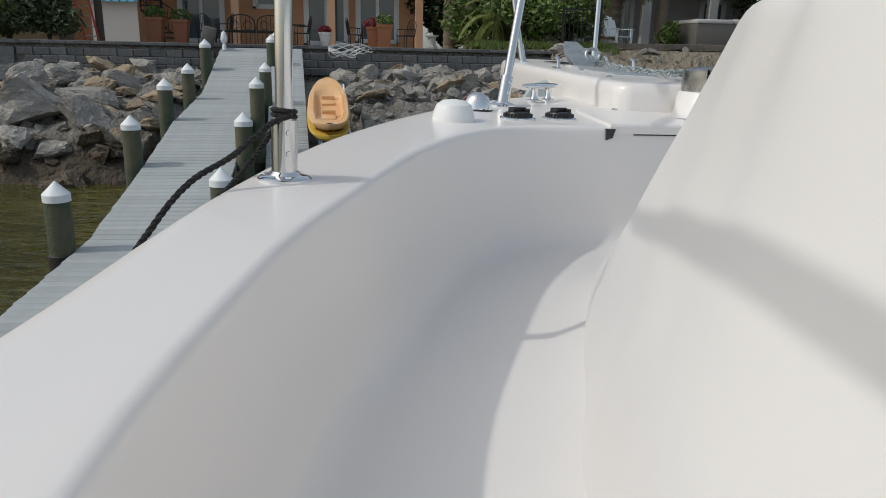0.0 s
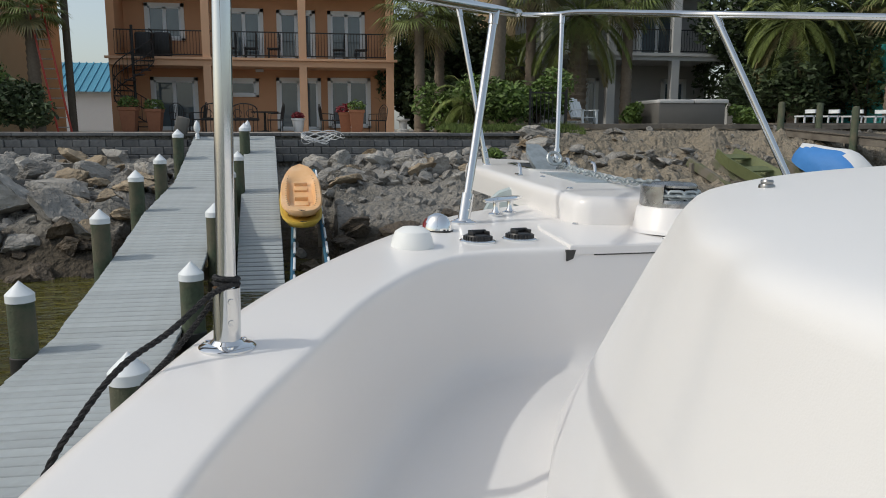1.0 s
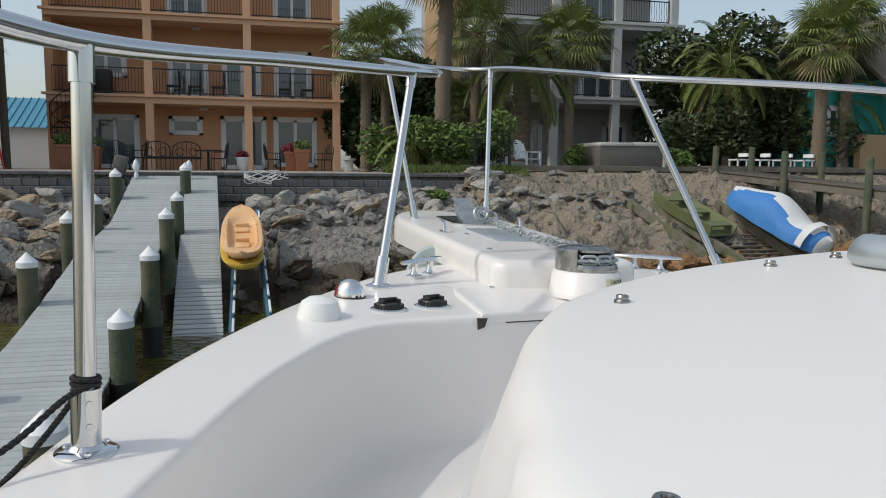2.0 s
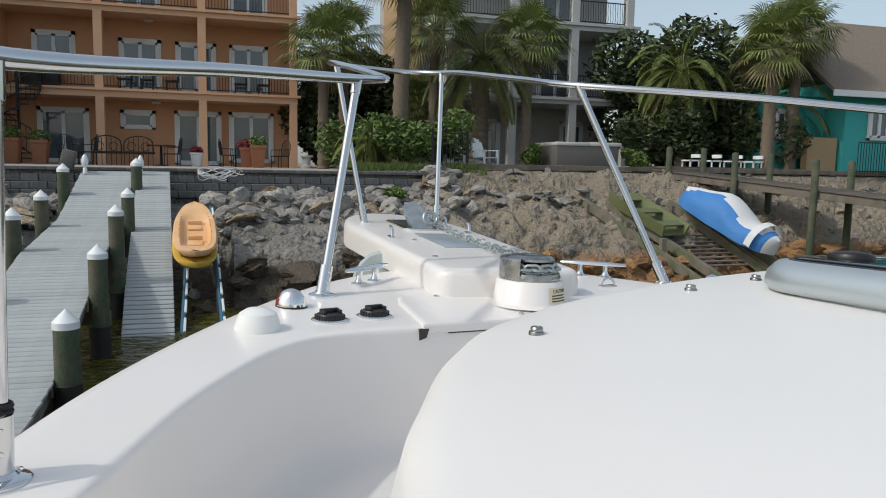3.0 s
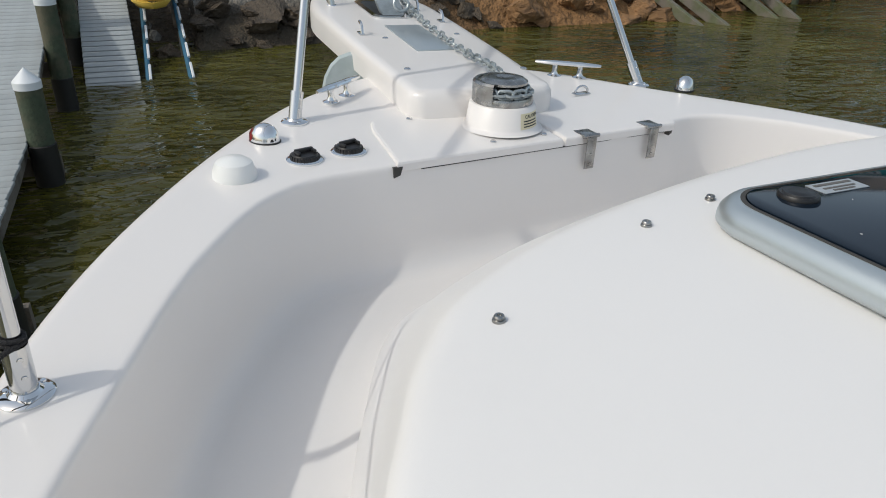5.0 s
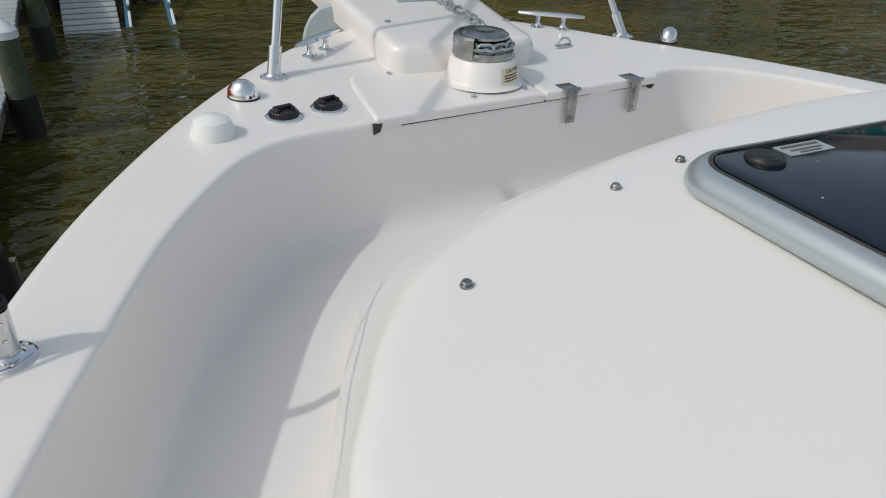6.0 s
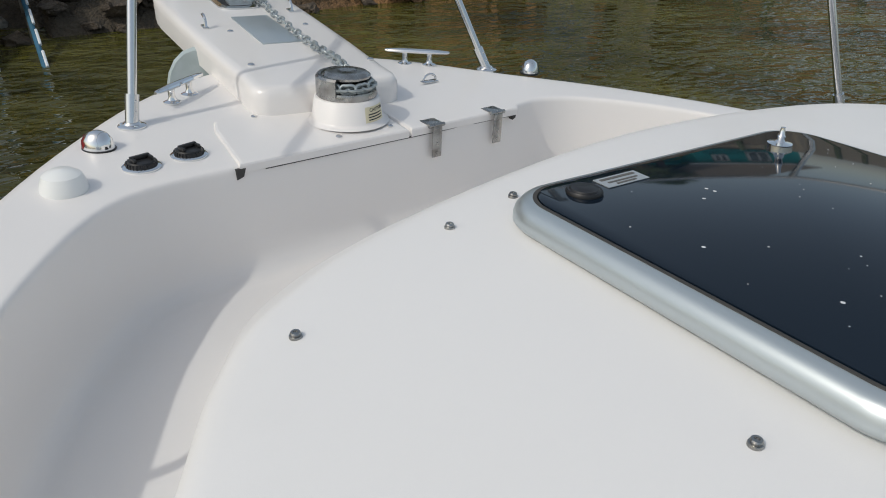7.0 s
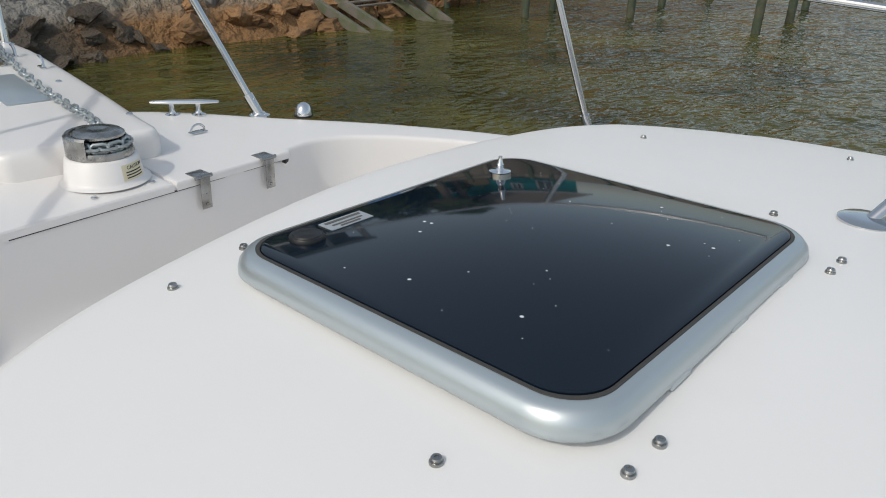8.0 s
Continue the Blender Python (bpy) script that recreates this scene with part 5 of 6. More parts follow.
def build_grey_house():
    h = thing("house", "grey stucco house with columned porches and balconies", "house")
    y, g = 27.0, 2.65
    part("wall", boxes(((11.2, 33.2, 7.2), (9.2, 7.6, 9.4))), GREYWALL, h, smooth=False)
    part("side_wall", boxes(((6.5, 31.5, 7.2), (0.5, 5.5, 9.4))), TANWALL, h, smooth=False)
    for z0, z1 in ((5.36, 5.64), (8.46, 8.76), (11.4, 11.8)):
        part("balcony_slab", boxes(((11.5, y + 1.2, (z0 + z1) / 2), (9.0, 2.7, z1 - z0)), ((11.5, y - 0.18, z1 - 0.05), (9.15, 0.12, 0.12))), GREYTRIM, h, "pale grey slab edge", smooth=False)
    for x in (7.57, 10.3, 13.04, 15.6):
        for z0, z1 in ((2.6, 5.36), (5.64, 8.46), (8.76, 11.4)):
            part("column", boxes(((x, y, (z0 + z1) / 2), (0.34, 0.34, z1 - z0)), bevel=0.01), GREYTRIM, h, smooth=False)
    for z in (5.64, 8.76):
        for x0, x1 in ((7.8, 10.1), (10.5, 12.85), (13.2, 15.4)):
            iron_rail(h, x0, x1, y, z, 0.95)
    for x0, x1, z0, z1 in ((7.7, 9.3, 2.7, 4.7), (9.7, 10.7, 2.7, 4.8), (13.6, 14.8, 2.7, 4.8), (12.4, 14.2, 5.7, 7.8), (8.2, 10.2, 5.7, 7.8), (12.4, 14.2, 8.8, 10.9)):
        pane_unit(h, x0, x1, z0, z1, 29.4, 2, name="glazed_door")
    for x in (9.55, 12.0):
        part("wall_lantern", boxes(((x, 29.25, 4.2), (0.2, 0.18, 0.45)), bevel=0.03), IRON, h, "black wall lantern", smooth=False)


def build_teal_house():
    h = thing("house", "teal cottage with brown shingle roof and white trim", "house")
    part("wall", boxes(((24.4, 23.5, 4.3), (7.4, 7, 3.4)), ((19.6, 24.0, 4.0), (3.2, 6, 3.0))), TEAL, h, "teal siding", smooth=False)
    bm = bmesh.new()
    loft(bm, [[(x, y, z) for y, z in ((19.4, 5.6), (23.6, 8.9), (28.0, 5.6), (28.0, 5.45), (23.6, 8.72), (19.4, 5.45))] for x in (19.6, 29.0)], close=True, cap0=True, cap1=True)
    part("roof", bm, SHINGLE, h, "brown shingle roof", smooth=False)
    part("fascia", boxes(((24.3, 19.42, 5.5), (9.5, 0.06, 0.22)), ((19.58, 21.4, 6.6), (0.08, 0.2, 0.2))), CAPWHITE, h, smooth=False)
    part("side_wall", boxes(((19.9, 20.3, 3.25), (1.3, 0.3, 1.4))), TANWALL, h, "tan garden wall", smooth=False)
    for x0, x1, z0, z1 in ((21.7, 22.7, 3.9, 5.2), (18.4, 19.4, 3.9, 5.0), (24.0, 25.6, 3.2, 5.2)):
        pane_unit(h, x0, x1, z0, z1, 19.98 if x0 > 21 else 20.98, 2, 0.1)
    f = thing("metal_fence", "black metal picket fence before the teal cottage", "fence")
    bm = bmesh.new()
    for z in (2.75, 3.75):
        box(bm, (23.0, 18.9, z), (5.4, 0.035, 0.035))
    for i in range(45):
        box(bm, (20.3 + 0.12 * i, 18.9, 3.2), (0.018, 0.018, 1.15))
    part("panel", bm, IRON, f, smooth=False)


def build_side_buildings():
    h = thing("house", "tan stucco house beside the orange one", "house")
    part("wall", boxes(((-19.3, 27, 7), (14, 10, 9.4))), TANWALL, h, smooth=False)
    part("ledge", boxes(((-19.3, 21.9, 4.4), (14.1, 0.25, 0.25)), ((-19.3, 21.9, 7.6), (14.1, 0.25, 0.25))), STUCCO_TRIM, h, smooth=False)
    pane_unit(h, -15.5, -13.8, 5.0, 6.8, 21.98, 2)
    g = thing("house", "low white house with blue metal roof, far behind", "house")
    part("wall", boxes(((-15.0, 47, 3.6), (9, 6, 2.6))), CAPWHITE, g, smooth=False)
    bm = bmesh.new()
    loft(bm, [[(x, 43.6, 4.7), (x, 47, 6.6), (x, 50.4, 4.7)] for x in (-20, -10.2)], cap0=True, cap1=True)
    for i in range(24):
        box(bm, (-20 + 0.42 * i, 45.3, 5.68), (0.05, 3.9, 0.06), Matrix.Translation((0, 45.3, 5.68)) @ Matrix.Rotation(math.atan(0.56), 4, "X") @ Matrix.Translation((0, -45.3, -5.68)))
    part("roof", bm, BLUEROOF, g, "blue standing seam roof", smooth=False)


build_orange_house()
build_grey_house()
build_teal_house()
build_side_buildings()


# ---- plants ----
def leaf_cloud(bm, centre, radii, count, size, rng):
    for _ in range(count):
        d = Vector((rng.gauss(0, 1), rng.gauss(0, 1), rng.gauss(0, 1))).normalized() * rng.uniform(0.45, 1.0) ** 0.5
        p = Vector(centre) + Vector((d.x * radii[0], d.y * radii[1], d.z * radii[2])) * (1 + 0.3 * noise.noise(d * 2.3 + Vector(centre)))
        a = Vector((rng.gauss(0, 1), rng.gauss(0, 1), rng.gauss(0, 0.6))).normalized()
        b = a.cross(Vector((rng.gauss(0, 1), rng.gauss(0, 1), rng.gauss(0, 1)))).normalized()
        s = size * rng.uniform(0.6, 1.4)
        bm.faces.new([bm.verts.new(q) for q in (p - a * s, p + b * s * 0.4, p + a * s, p - b * s * 0.4)])


def shrub(x, y, z, r, h, mat, count, label, seed, name="shrub", size=0.09):
    rng = random.Random(seed)
    s = thing(name, label, "tree" if name == "tree" else "shrub")
    bm = bmesh.new()
    for k in range(5):
        a = 2 * math.pi * k / 5 + rng.random()
        tube(bm, spline([(x, y, z), (x + 0.2 * r * math.cos(a), y + 0.2 * r * math.sin(a), z + h * 0.4), (x + 0.6 * r * math.cos(a), y + 0.6 * r * math.sin(a), z + h * 0.75)], 6), [0.05 * h / 2, 0.045 * h / 2, 0.035 * h / 2, 0.03 * h / 2, 0.02 * h / 2, 0.01], 6)
    part("trunk", bm, BARK, s)
    bm = bmesh.new()
    n = 9
    for k in range(n):
        a = rng.uniform(0, 6.28)
        q = rng.uniform(0, 0.75) * r
        leaf_cloud(bm, (x + q * math.cos(a), y + q * math.sin(a), z + h * rng.uniform(0.25, 0.85)), (r * 0.5, r * 0.5, h * 0.26), count // n, size, rng)
    part("crown", bm, mat, s, smooth=False)
    return s


def palm(x, y, z, height, crown, kind, seed, lean=(0, 0), trunk=0.17, label=""):
    """kind 'fan': sabal with fan leaves; 'date': arching feathered fronds."""
    rng = random.Random(seed)
    p = thing("palm_tree", label, "palm tree", group="palms on the shore")
    top = Vector((x + lean[0], y + lean[1], z + height))
    bm = bmesh.new()
    path = spline([(x, y, z - 0.2), (x + lean[0] * 0.3, y + lean[1] * 0.3, z + height * 0.5), top], 40)
    rad = [trunk * (1.25 - 0.3 * i / 39) * (1.10 if i % 2 else 0.94) for i in range(40)]
    tube(bm, path, rad, 12)
    if kind == "date":
        for i in range(150):
            f = rng.uniform(0.35, 1.0)
            c = path[int(f * 39)]
            a = rng.uniform(0, 6.28)
            o = Vector((math.cos(a), math.sin(a), 0))
            tube(bm, [c + o * trunk, c + o * (trunk + 0.10) + Vector((0, 0, 0.14))], [0.045, 0.015], 4)
    part("trunk", bm, TRUNK, p, "rough palm trunk")
    bm, dry = bmesh.new(), bmesh.new()
    n = 34 if kind == "fan" else 40
    for i in range(n):
        az = 2.399 * i + rng.uniform(-0.3, 0.3)
        el = radians(78 - 125 * (i / n) ** 0.9 + rng.uniform(-8, 8))
        out = Vector((math.cos(az), math.sin(az), 0))
        target = dry if i > n * 0.86 else bm
        if kind == "fan":
            d = out * math.cos(el) + Vector((0, 0, math.sin(el)))
            hub = top + d * crown * 0.5
            stalk = top.lerp(hub, 0.05)
            tube(target, [stalk, hub], 0.018, 4)
            side = d.cross(Vector((0, 0, 1))).normalized() if abs(d.z) < 0.98 else Vector((1, 0, 0))
            nrm = side.cross(d)
            for k in range(26):
                a = radians(-115 + 230 * k / 25)
                q = (d * math.cos(a) + side * math.sin(a)).normalized()
                L = crown * 0.55 * (1 - 0.25 * abs(a) / 2) * rng.uniform(0.85, 1.05)
                w = 0.028
                perp = q.cross(nrm).normalized() * w
                mid = hub + q * L * 0.6 + nrm * 0.03
                end = hub + q * L - Vector((0, 0, 0.28 * L * rng.uniform(0.6, 1.3)))
                v = [target.verts.new(t) for t in (hub, mid + perp, end, mid - perp)]
                target.faces.new(v)
        else:
            L = crown * rng.uniform(0.85, 1.1)
            pts = []
            d = out * math.cos(el) + Vector((0, 0, math.sin(el)))
            pos = top.copy()
            for k in range(13):
                pts.append(pos.copy())
                pos += d * L / 12
                d = (d - Vector((0, 0, 0.11 + 0.02 * k))).normalized()
            tube(target, pts, [0.03 * (1 - k / 14) for k in range(13)], 4)
            for k in range(1, 12):
                for sub in (0, 0.25, 0.5, 0.75):
                    c = pts[k].lerp(pts[k + 1], sub)
                    t = (pts[k + 1] - pts[k]).normalized()
                    side = t.cross(Vector((0, 0, 1))).normalized()
                    ll = 0.52 * math.sin(math.pi * (0.12 + 0.8 * (k + sub) / 12)) * crown / 2.2
                    for s in (-1, 1):
                        q = (side * s + t * 0.7 - Vector((0, 0, 0.35))).normalized()
                        perp = q.cross(Vector((0, 0, 1))).normalized() * 0.018
                        e = c + q * ll
                        m = c + q * ll * 0.5
                        target.faces.new([target.verts.new(v) for v in (c, m + perp, e, m - perp)])
    part("crown", bm, PALMLEAF, p, "green fronds", smooth=False)
    part("dry_frond", dry, PALMDRY, p, "yellowed hanging fronds", smooth=False)


palm(2.2, 24.6, 2.45, 4.2, 1.9, "fan", 1, label="sabal palm with dense fan leaves by the orange house")
palm(3.2, 26.5, 2.45, 4.9, 1.9, "fan", 2, label="sabal palm with dark fan leaves between the houses")
palm(4.35, 21.6, 2.5, 6.6, 2.0, "fan", 3, (0.15, 0), 0.22, "tall palm with rough reddish trunk behind the wall")
palm(6.3, 24.6, 2.6, 5.0, 2.0, "fan", 4, label="slender grey-trunked palm before the grey house")
palm(8.0, 24.4, 2.6, 4.0, 3.0, "date", 5, (0.1, 0), 0.30, "stout date palm with arching fronds by the porch")
palm(9.6, 23.6, 2.6, 4.6, 1.9, "fan", 6, label="sabal palm with pale hanging fruit stalks")
palm(15.4, 22.3, 2.6, 3.7, 2.4, "date", 7, (-0.2, 0), 0.18, "date palm with drooping yellowed fronds")
palm(17.3, 19.9, 2.6, 4.4, 1.9, "fan", 8, (0, 0), 0.19, "full sabal palm with a smooth grey trunk")
palm(18.9, 20.6, 2.6, 5.1, 1.8, "fan", 9, label="sabal palm leaning over the teal cottage roof")
palm(19.2, 21.9, 2.6, 2.6, 2.6, "date", 10, label="low date palm with long arching fronds")
palm(-10.3, 23.4, 2.4, 3.9, 1.3, "fan", 12, label="small palm with a tufted crown by the ladder")
palm(-11.3, 20.2, 2.4, 1.6, 1.7, "date", 13, label="short feathery palm beside the tan house")
palm(3.5, 22.2, 2.45, 0.9, 1.6, "date", 14, label="young bushy palm behind the wall")
palm(6.6, 27.9, 2.6, 2.6, 1.6, "fan", 15, label="palm against the grey house corner")
shrub(4.2, 20.4, 2.45, 1.3, 1.7, LEAF, 3600, "bright green shrub behind the block wall", 21)
shrub(5.6, 21.2, 2.5, 1.2, 1.9, LEAF, 3000, "green bushes beside the palm trunk", 22)
shrub(2.9, 22.9, 2.45, 1.0, 1.6, LEAF, 2200, "leafy green shrub in the yard corner", 23)
shrub(3.2, 30.5, 2.45, 2.4, 4.6, DARKLEAF, 13000, "dark dense trees between the two houses", 24, "tree", 0.155)
shrub(5.3, 31.5, 2.45, 2.2, 5.0, DARKLEAF, 11000, "dark leafy tree behind the palms", 25, "tree", 0.155)
shrub(16.6, 25.6, 2.6, 3.2, 5.6, DARKLEAF, 17000, "dark evergreen thicket beside the grey house", 26, "tree", 0.155)
shrub(19.4, 26.5, 2.6, 3.2, 5.0, DARKLEAF, 15000, "dark thicket behind the palms", 27, "tree", 0.155)
shrub(15.2, 22.8, 2.6, 1.8, 2.8, DARKLEAF, 5000, "dark green hedge in the shade of the palms", 28, "tree", 0.12)
shrub(18.0, 22.0, 2.6, 2.0, 3.0, DARKLEAF, 5000, "dark green hedge in the shade of the palms", 29, "tree", 0.12)
shrub(-9.6, 20.2, 2.42, 1.0, 1.4, DARKLEAF, 3800, "clipped dark green hedge by the block wall", 30)
shrub(-11.0, 21.0, 2.42, 1.5, 2.2, LEAF, 4200, "mixed green shrubs against the tan house", 31)
shrub(-12.8, 20.6, 2.42, 1.5, 2.0, DARKLEAF, 3600, "dark shrubs against the tan house", 32)
shrub(12.4, 20.6, 2.6, 0.5, 0.7, LEAF, 900, "small green plants beside the hot tub", 33)
shrub(9.0, 21.2, 2.6, 0.45, 0.8, LEAF, 900, "small green plants beside the deck chair", 34)
shrub(3.0, 16.6, 1.5, 0.5, 0.55, LEAF, 900, "weedy green shrub among the rocks", 35)


# ---- yard furniture ----
def planter(x, y, s, mat, leaf, seed, label, leafcount=260):
    p = thing("planter", label, "plant pot", group="patio pots")
    bm = bmesh.new()
    prof = [(0.62, 0), (0.68, 0.05), (0.9, 0.85), (1.0, 0.88), (1.0, 1.0), (0.88, 1.0), (0.85, 0.9), (0.0, 0.9)]
    lathe(bm, [(r * s * 0.5, z * s) for r, z in prof], 4 if mat is TERRA else 16, Matrix.Translation((x, y, 2.46)) @ Matrix.Rotation(radians(45 if mat is TERRA else 0), 4, "Z"))
    part("pot", bm, mat, p, sharp=25)
    bm = bmesh.new()
    leaf_cloud(bm, (x, y, 2.46 + s * 1.15), (s * 0.42, s * 0.42, s * 0.3), leafcount, 0.07, random.Random(seed))
    part("plant", bm, leaf, p, smooth=False)


planter(-8.0, 25.3, 0.85, TERRA, LEAF, 1, "large square terracotta pot with green plants")
planter(-7.2, 25.6, 0.8, TERRA, LEAF, 2, "square terracotta pot with wispy plants")
planter(-0.45, 25.8, 0.72, TERRA, LEAFRED, 3, "terracotta pot with flowering plants")
planter(-0.05, 25.2, 0.8, TERRA, LEAF, 4, "tall terracotta pot with spiky plants")
planter(-2.2, 26.2, 0.5, CAPWHITE, LEAFRED, 5, "white pot with a red-leaved plant", 420)
bm = bmesh.new()
lathe(bm, [(0.22, 0), (0.22, 0.08), (0.15, 0.12), (0.16, 0.4), (0.26, 0.44), (0.26, 0.5), (0, 0.5)], 16, Matrix.Translation((1.75, 26.2, 2.46)))
solid("stone_urn", bm, GREYTRIM, "small pale stone pedestal on the patio", "pedestal")


def iron_chair(x, y, turn, seed):
    c = thing("patio_chair", "black wrought-iron patio chair", "chair", Matrix.Translation((x, y, 2.46)) @ Matrix.Rotation(turn, 4, "Z"), "patio chairs")
    part("seat", boxes(((0, 0, 0.43), (0.5, 0.5, 0.04)), bevel=0.01), IRON, c)
    for sx in (-0.22, 0.22):
        for sy in (-0.22, 0.22):
            bm = bmesh.new()
            tube(bm, [(sx, sy, 0), (sx, sy, 0.43)], 0.016, 6)
            part("leg", bm, IRON, c)
    bm = bmesh.new()
    tube(bm, spline([(-0.24, 0.24, 0.43), (-0.25, 0.3, 0.85), (0, 0.32, 1.02), (0.25, 0.3, 0.85), (0.24, 0.24, 0.43)], 14), 0.016, 6)
    for k in range(-3, 4):
        tube(bm, [(0.06 * k, 0.25, 0.45), (0.06 * k, 0.3, 0.95 - 0.012 * k * k)], 0.009, 5)
    part("backrest", bm, IRON, c)
    for sx in (-0.25, 0.25):
        bm = bmesh.new()
        tube(bm, [(sx, 0.26, 0.68), (sx, -0.2, 0.66), (sx, -0.22, 0.43)], 0.014, 6)
        part("armrest", bm, IRON, c)


def build_patio():
    for k, (x, y, t) in enumerate(((-6.3, 25.4, 0.6), (-5.6, 24.8, -1.2), (-1.1, 26.0, 1.4), (-0.7, 26.6, -0.4), (0.75, 26.0, -1.0), (-3.0, 25.6, -1.7))):
        iron_chair(x, y, t, k)
    b = thing("patio_sofa", "black scrolled iron patio sofa group", "garden seat")
    for x in (-5.0, -4.0):
        bm = bmesh.new()
        box(bm, (x, 25.0, 2.9), (0.95, 0.55, 0.09), None, 0.03)
        part("seat", bm, IRON, b)
        bm = bmesh.new()
        for dx in (-0.45, -0.3, -0.15, 0, 0.15, 0.3, 0.45):
            tube(bm, [(x + dx, 24.72, 2.46), (x + dx, 24.72, 3.42 - abs(dx) * 0.25)], 0.013, 5)
        tube(bm, spline([(x - 0.47, 24.72, 2.95), (x - 0.4, 24.72, 3.32), (x, 24.72, 3.45), (x + 0.4, 24.72, 3.32), (x + 0.47, 24.72, 2.95)], 16), 0.022, 6)
        for s in (-1, 1):
            tube(bm, [Vector((x + s * 0.22 + 0.14 * math.cos(a), 24.70, 3.1 + 0.14 * math.sin(a))) for a in [math.pi * i / 6 for i in range(12)]], 0.014, 5)
        part("backrest", bm, IRON, b)
    t = thing("patio_table", "round black iron patio table", "table")
    bm = bmesh.new()
    lathe(bm, [(0.5, 0.70), (0.5, 0.74), (0, 0.74)], 24, Matrix.Translation((-3.4, 26.0, 2.46)))
    part("tabletop", bm, IRON, t)
    bm = bmesh.new()
    lathe(bm, [(0.28, 0), (0.05, 0.06), (0.04, 0.7)], 12, Matrix.Translation((-3.4, 26.0, 2.46)))
    part("pedestal", bm, IRON, t)
    for x, z in ((-8.2, 5.32), (-7.5, 5.32)):
        g = thing("covered_grill", "black covered grill on the balcony", "grill", group="balcony grills")
        part("cover", boxes(((x, 29.0, z + 0.5), (0.65, 0.5, 1.0)), bevel=0.1), BLACK, g)
    for x in (-4.9, -4.1, -3.2, -0.6, 0.3):
        c = thing("balcony_chair", "dark chair on the first-floor balcony", "chair", group="balcony chairs")
        part("seat", boxes(((x, 28.9, 5.75), (0.5, 0.5, 0.06)), bevel=0.01), IRON, c)
        part("backrest", boxes(((x + 0.22, 28.9, 6.05), (0.05, 0.5, 0.6)), bevel=0.01), IRON, c)
        for sx in (-0.2, 0.2):
            for sy in (-0.2, 0.2):
                part("leg", boxes(((x + sx, 28.9 + sy, 5.53), (0.04, 0.04, 0.42))), IRON, c)
    # ladder
    l = thing("ladder", "red extension ladder leaning on the small palm", "ladder")
    a, b2 = Vector((-9.35, 22.9, 2.45)), Vector((-10.1, 23.3, 6.4))
    for s in (-0.2, 0.2):
        bm = bmesh.new()
        tube(bm, [a + Vector((s, 0, 0)), b2 + Vector((s, 0, 0))], 0.035, 6)
        part("rail", bm, REDLADDER, l)
    for k in range(13):
        p = a.lerp(b2, (k + 0.5) / 13)
        bm = bmesh.new()
        tube(bm, [p - Vector((0.2, 0, 0)), p + Vector((0.2, 0, 0))], 0.018, 6)
        part("rung", bm, GALV, l)
    bm = bmesh.new()
    tube(bm, [(-9.75, 25.0, 2.4), (-9.8, 25.0, 11.5)], [0.13, 0.10], 10)
    solid("utility_pole", bm, BARK, "bare wooden pole beside the house", "pole")
    # hot tub
    tub = thing("hot_tub", "grey-brown square hot tub with folded cover", "hot tub")
    part("body", boxes(((10.55, 21.3, 3.02), (2.3, 1.9, 0.78)), bevel=0.05), TUBGREY, tub)
    part("cover", boxes(((10.0, 21.3, 3.46), (1.2, 1.95, 0.12)), ((11.2, 21.3, 3.47), (1.18, 1.95, 0.13)), bevel=0.03), GREYTRIM, tub, "pale hinged cover")
    # adirondack chair
    for x, y, t in ((7.35, 21.6, 0.5), (6.3, 21.9, -0.2)):
        c = thing("adirondack_chair", "white slatted adirondack chair", "chair", Matrix.Translation((x, y, 2.62)) @ Matrix.Rotation(t, 4, "Z"), "white deck chairs")
        for k in range(5):
            bm = bmesh.new()
            loft(bm, [[(-0.26 + 0.13 * k - 0.055, 0.25, 0.3), (-0.26 + 0.13 * k + 0.055, 0.25, 0.3), (-0.26 + 0.13 * k + 0.055, 0.28, 0.3), (-0.26 + 0.13 * k - 0.055, 0.28, 0.3)], [(-0.26 + 0.15 * k * 0.95 - 0.06, 0.55, 1.0 - 0.03 * (k - 2) ** 2), (-0.26 + 0.15 * k * 0.95 + 0.06, 0.55, 1.0 - 0.03 * (k - 2) ** 2), (-0.26 + 0.15 * k * 0.95 + 0.06, 0.58, 1.0 - 0.03 * (k - 2) ** 2), (-0.26 + 0.15 * k * 0.95 - 0.06, 0.58, 1.0 - 0.03 * (k - 2) ** 2)]], close=True, cap0=True, cap1=True)
            part("back_slat", bm, CAPWHITE, c, smooth=False)
        part("seat", boxes(((0, 0, 0.34), (0.6, 0.55, 0.03))), CAPWHITE, c)
        for s in (-0.34, 0.34):
            part("armrest", boxes(((s, 0.05, 0.58), (0.13, 0.7, 0.025))), CAPWHITE, c)
            part("front_leg", boxes(((s, -0.25, 0.28), (0.09, 0.04, 0.57))), CAPWHITE, c)
            part("rear_leg", boxes(((s * 0.8, 0.3, 0.17), (0.04, 0.5, 0.12))), CAPWHITE, c)
    # gate by the wall's end
    g = thing("metal_gate", "black iron gate at the wall's end", "gate")
    for i in range(9):
        bm = bmesh.new()
        box(bm, (4.75 + 0.12 * i, 18.6, 2.9), (0.02, 0.02, 1.5))
        part("bar", bm, IRON, g, smooth=False)
    for z in (2.3, 3.6):
        part("cross_rail", boxes(((5.2, 18.6, z), (1.1, 0.03, 0.04))), IRON, g, smooth=False)
    for x in (4.68, 5.75):
        part("gate_post", boxes(((x, 18.6, 2.6), (0.06, 0.06, 2.2))), IRON, g, smooth=False)
    bm = bmesh.new()
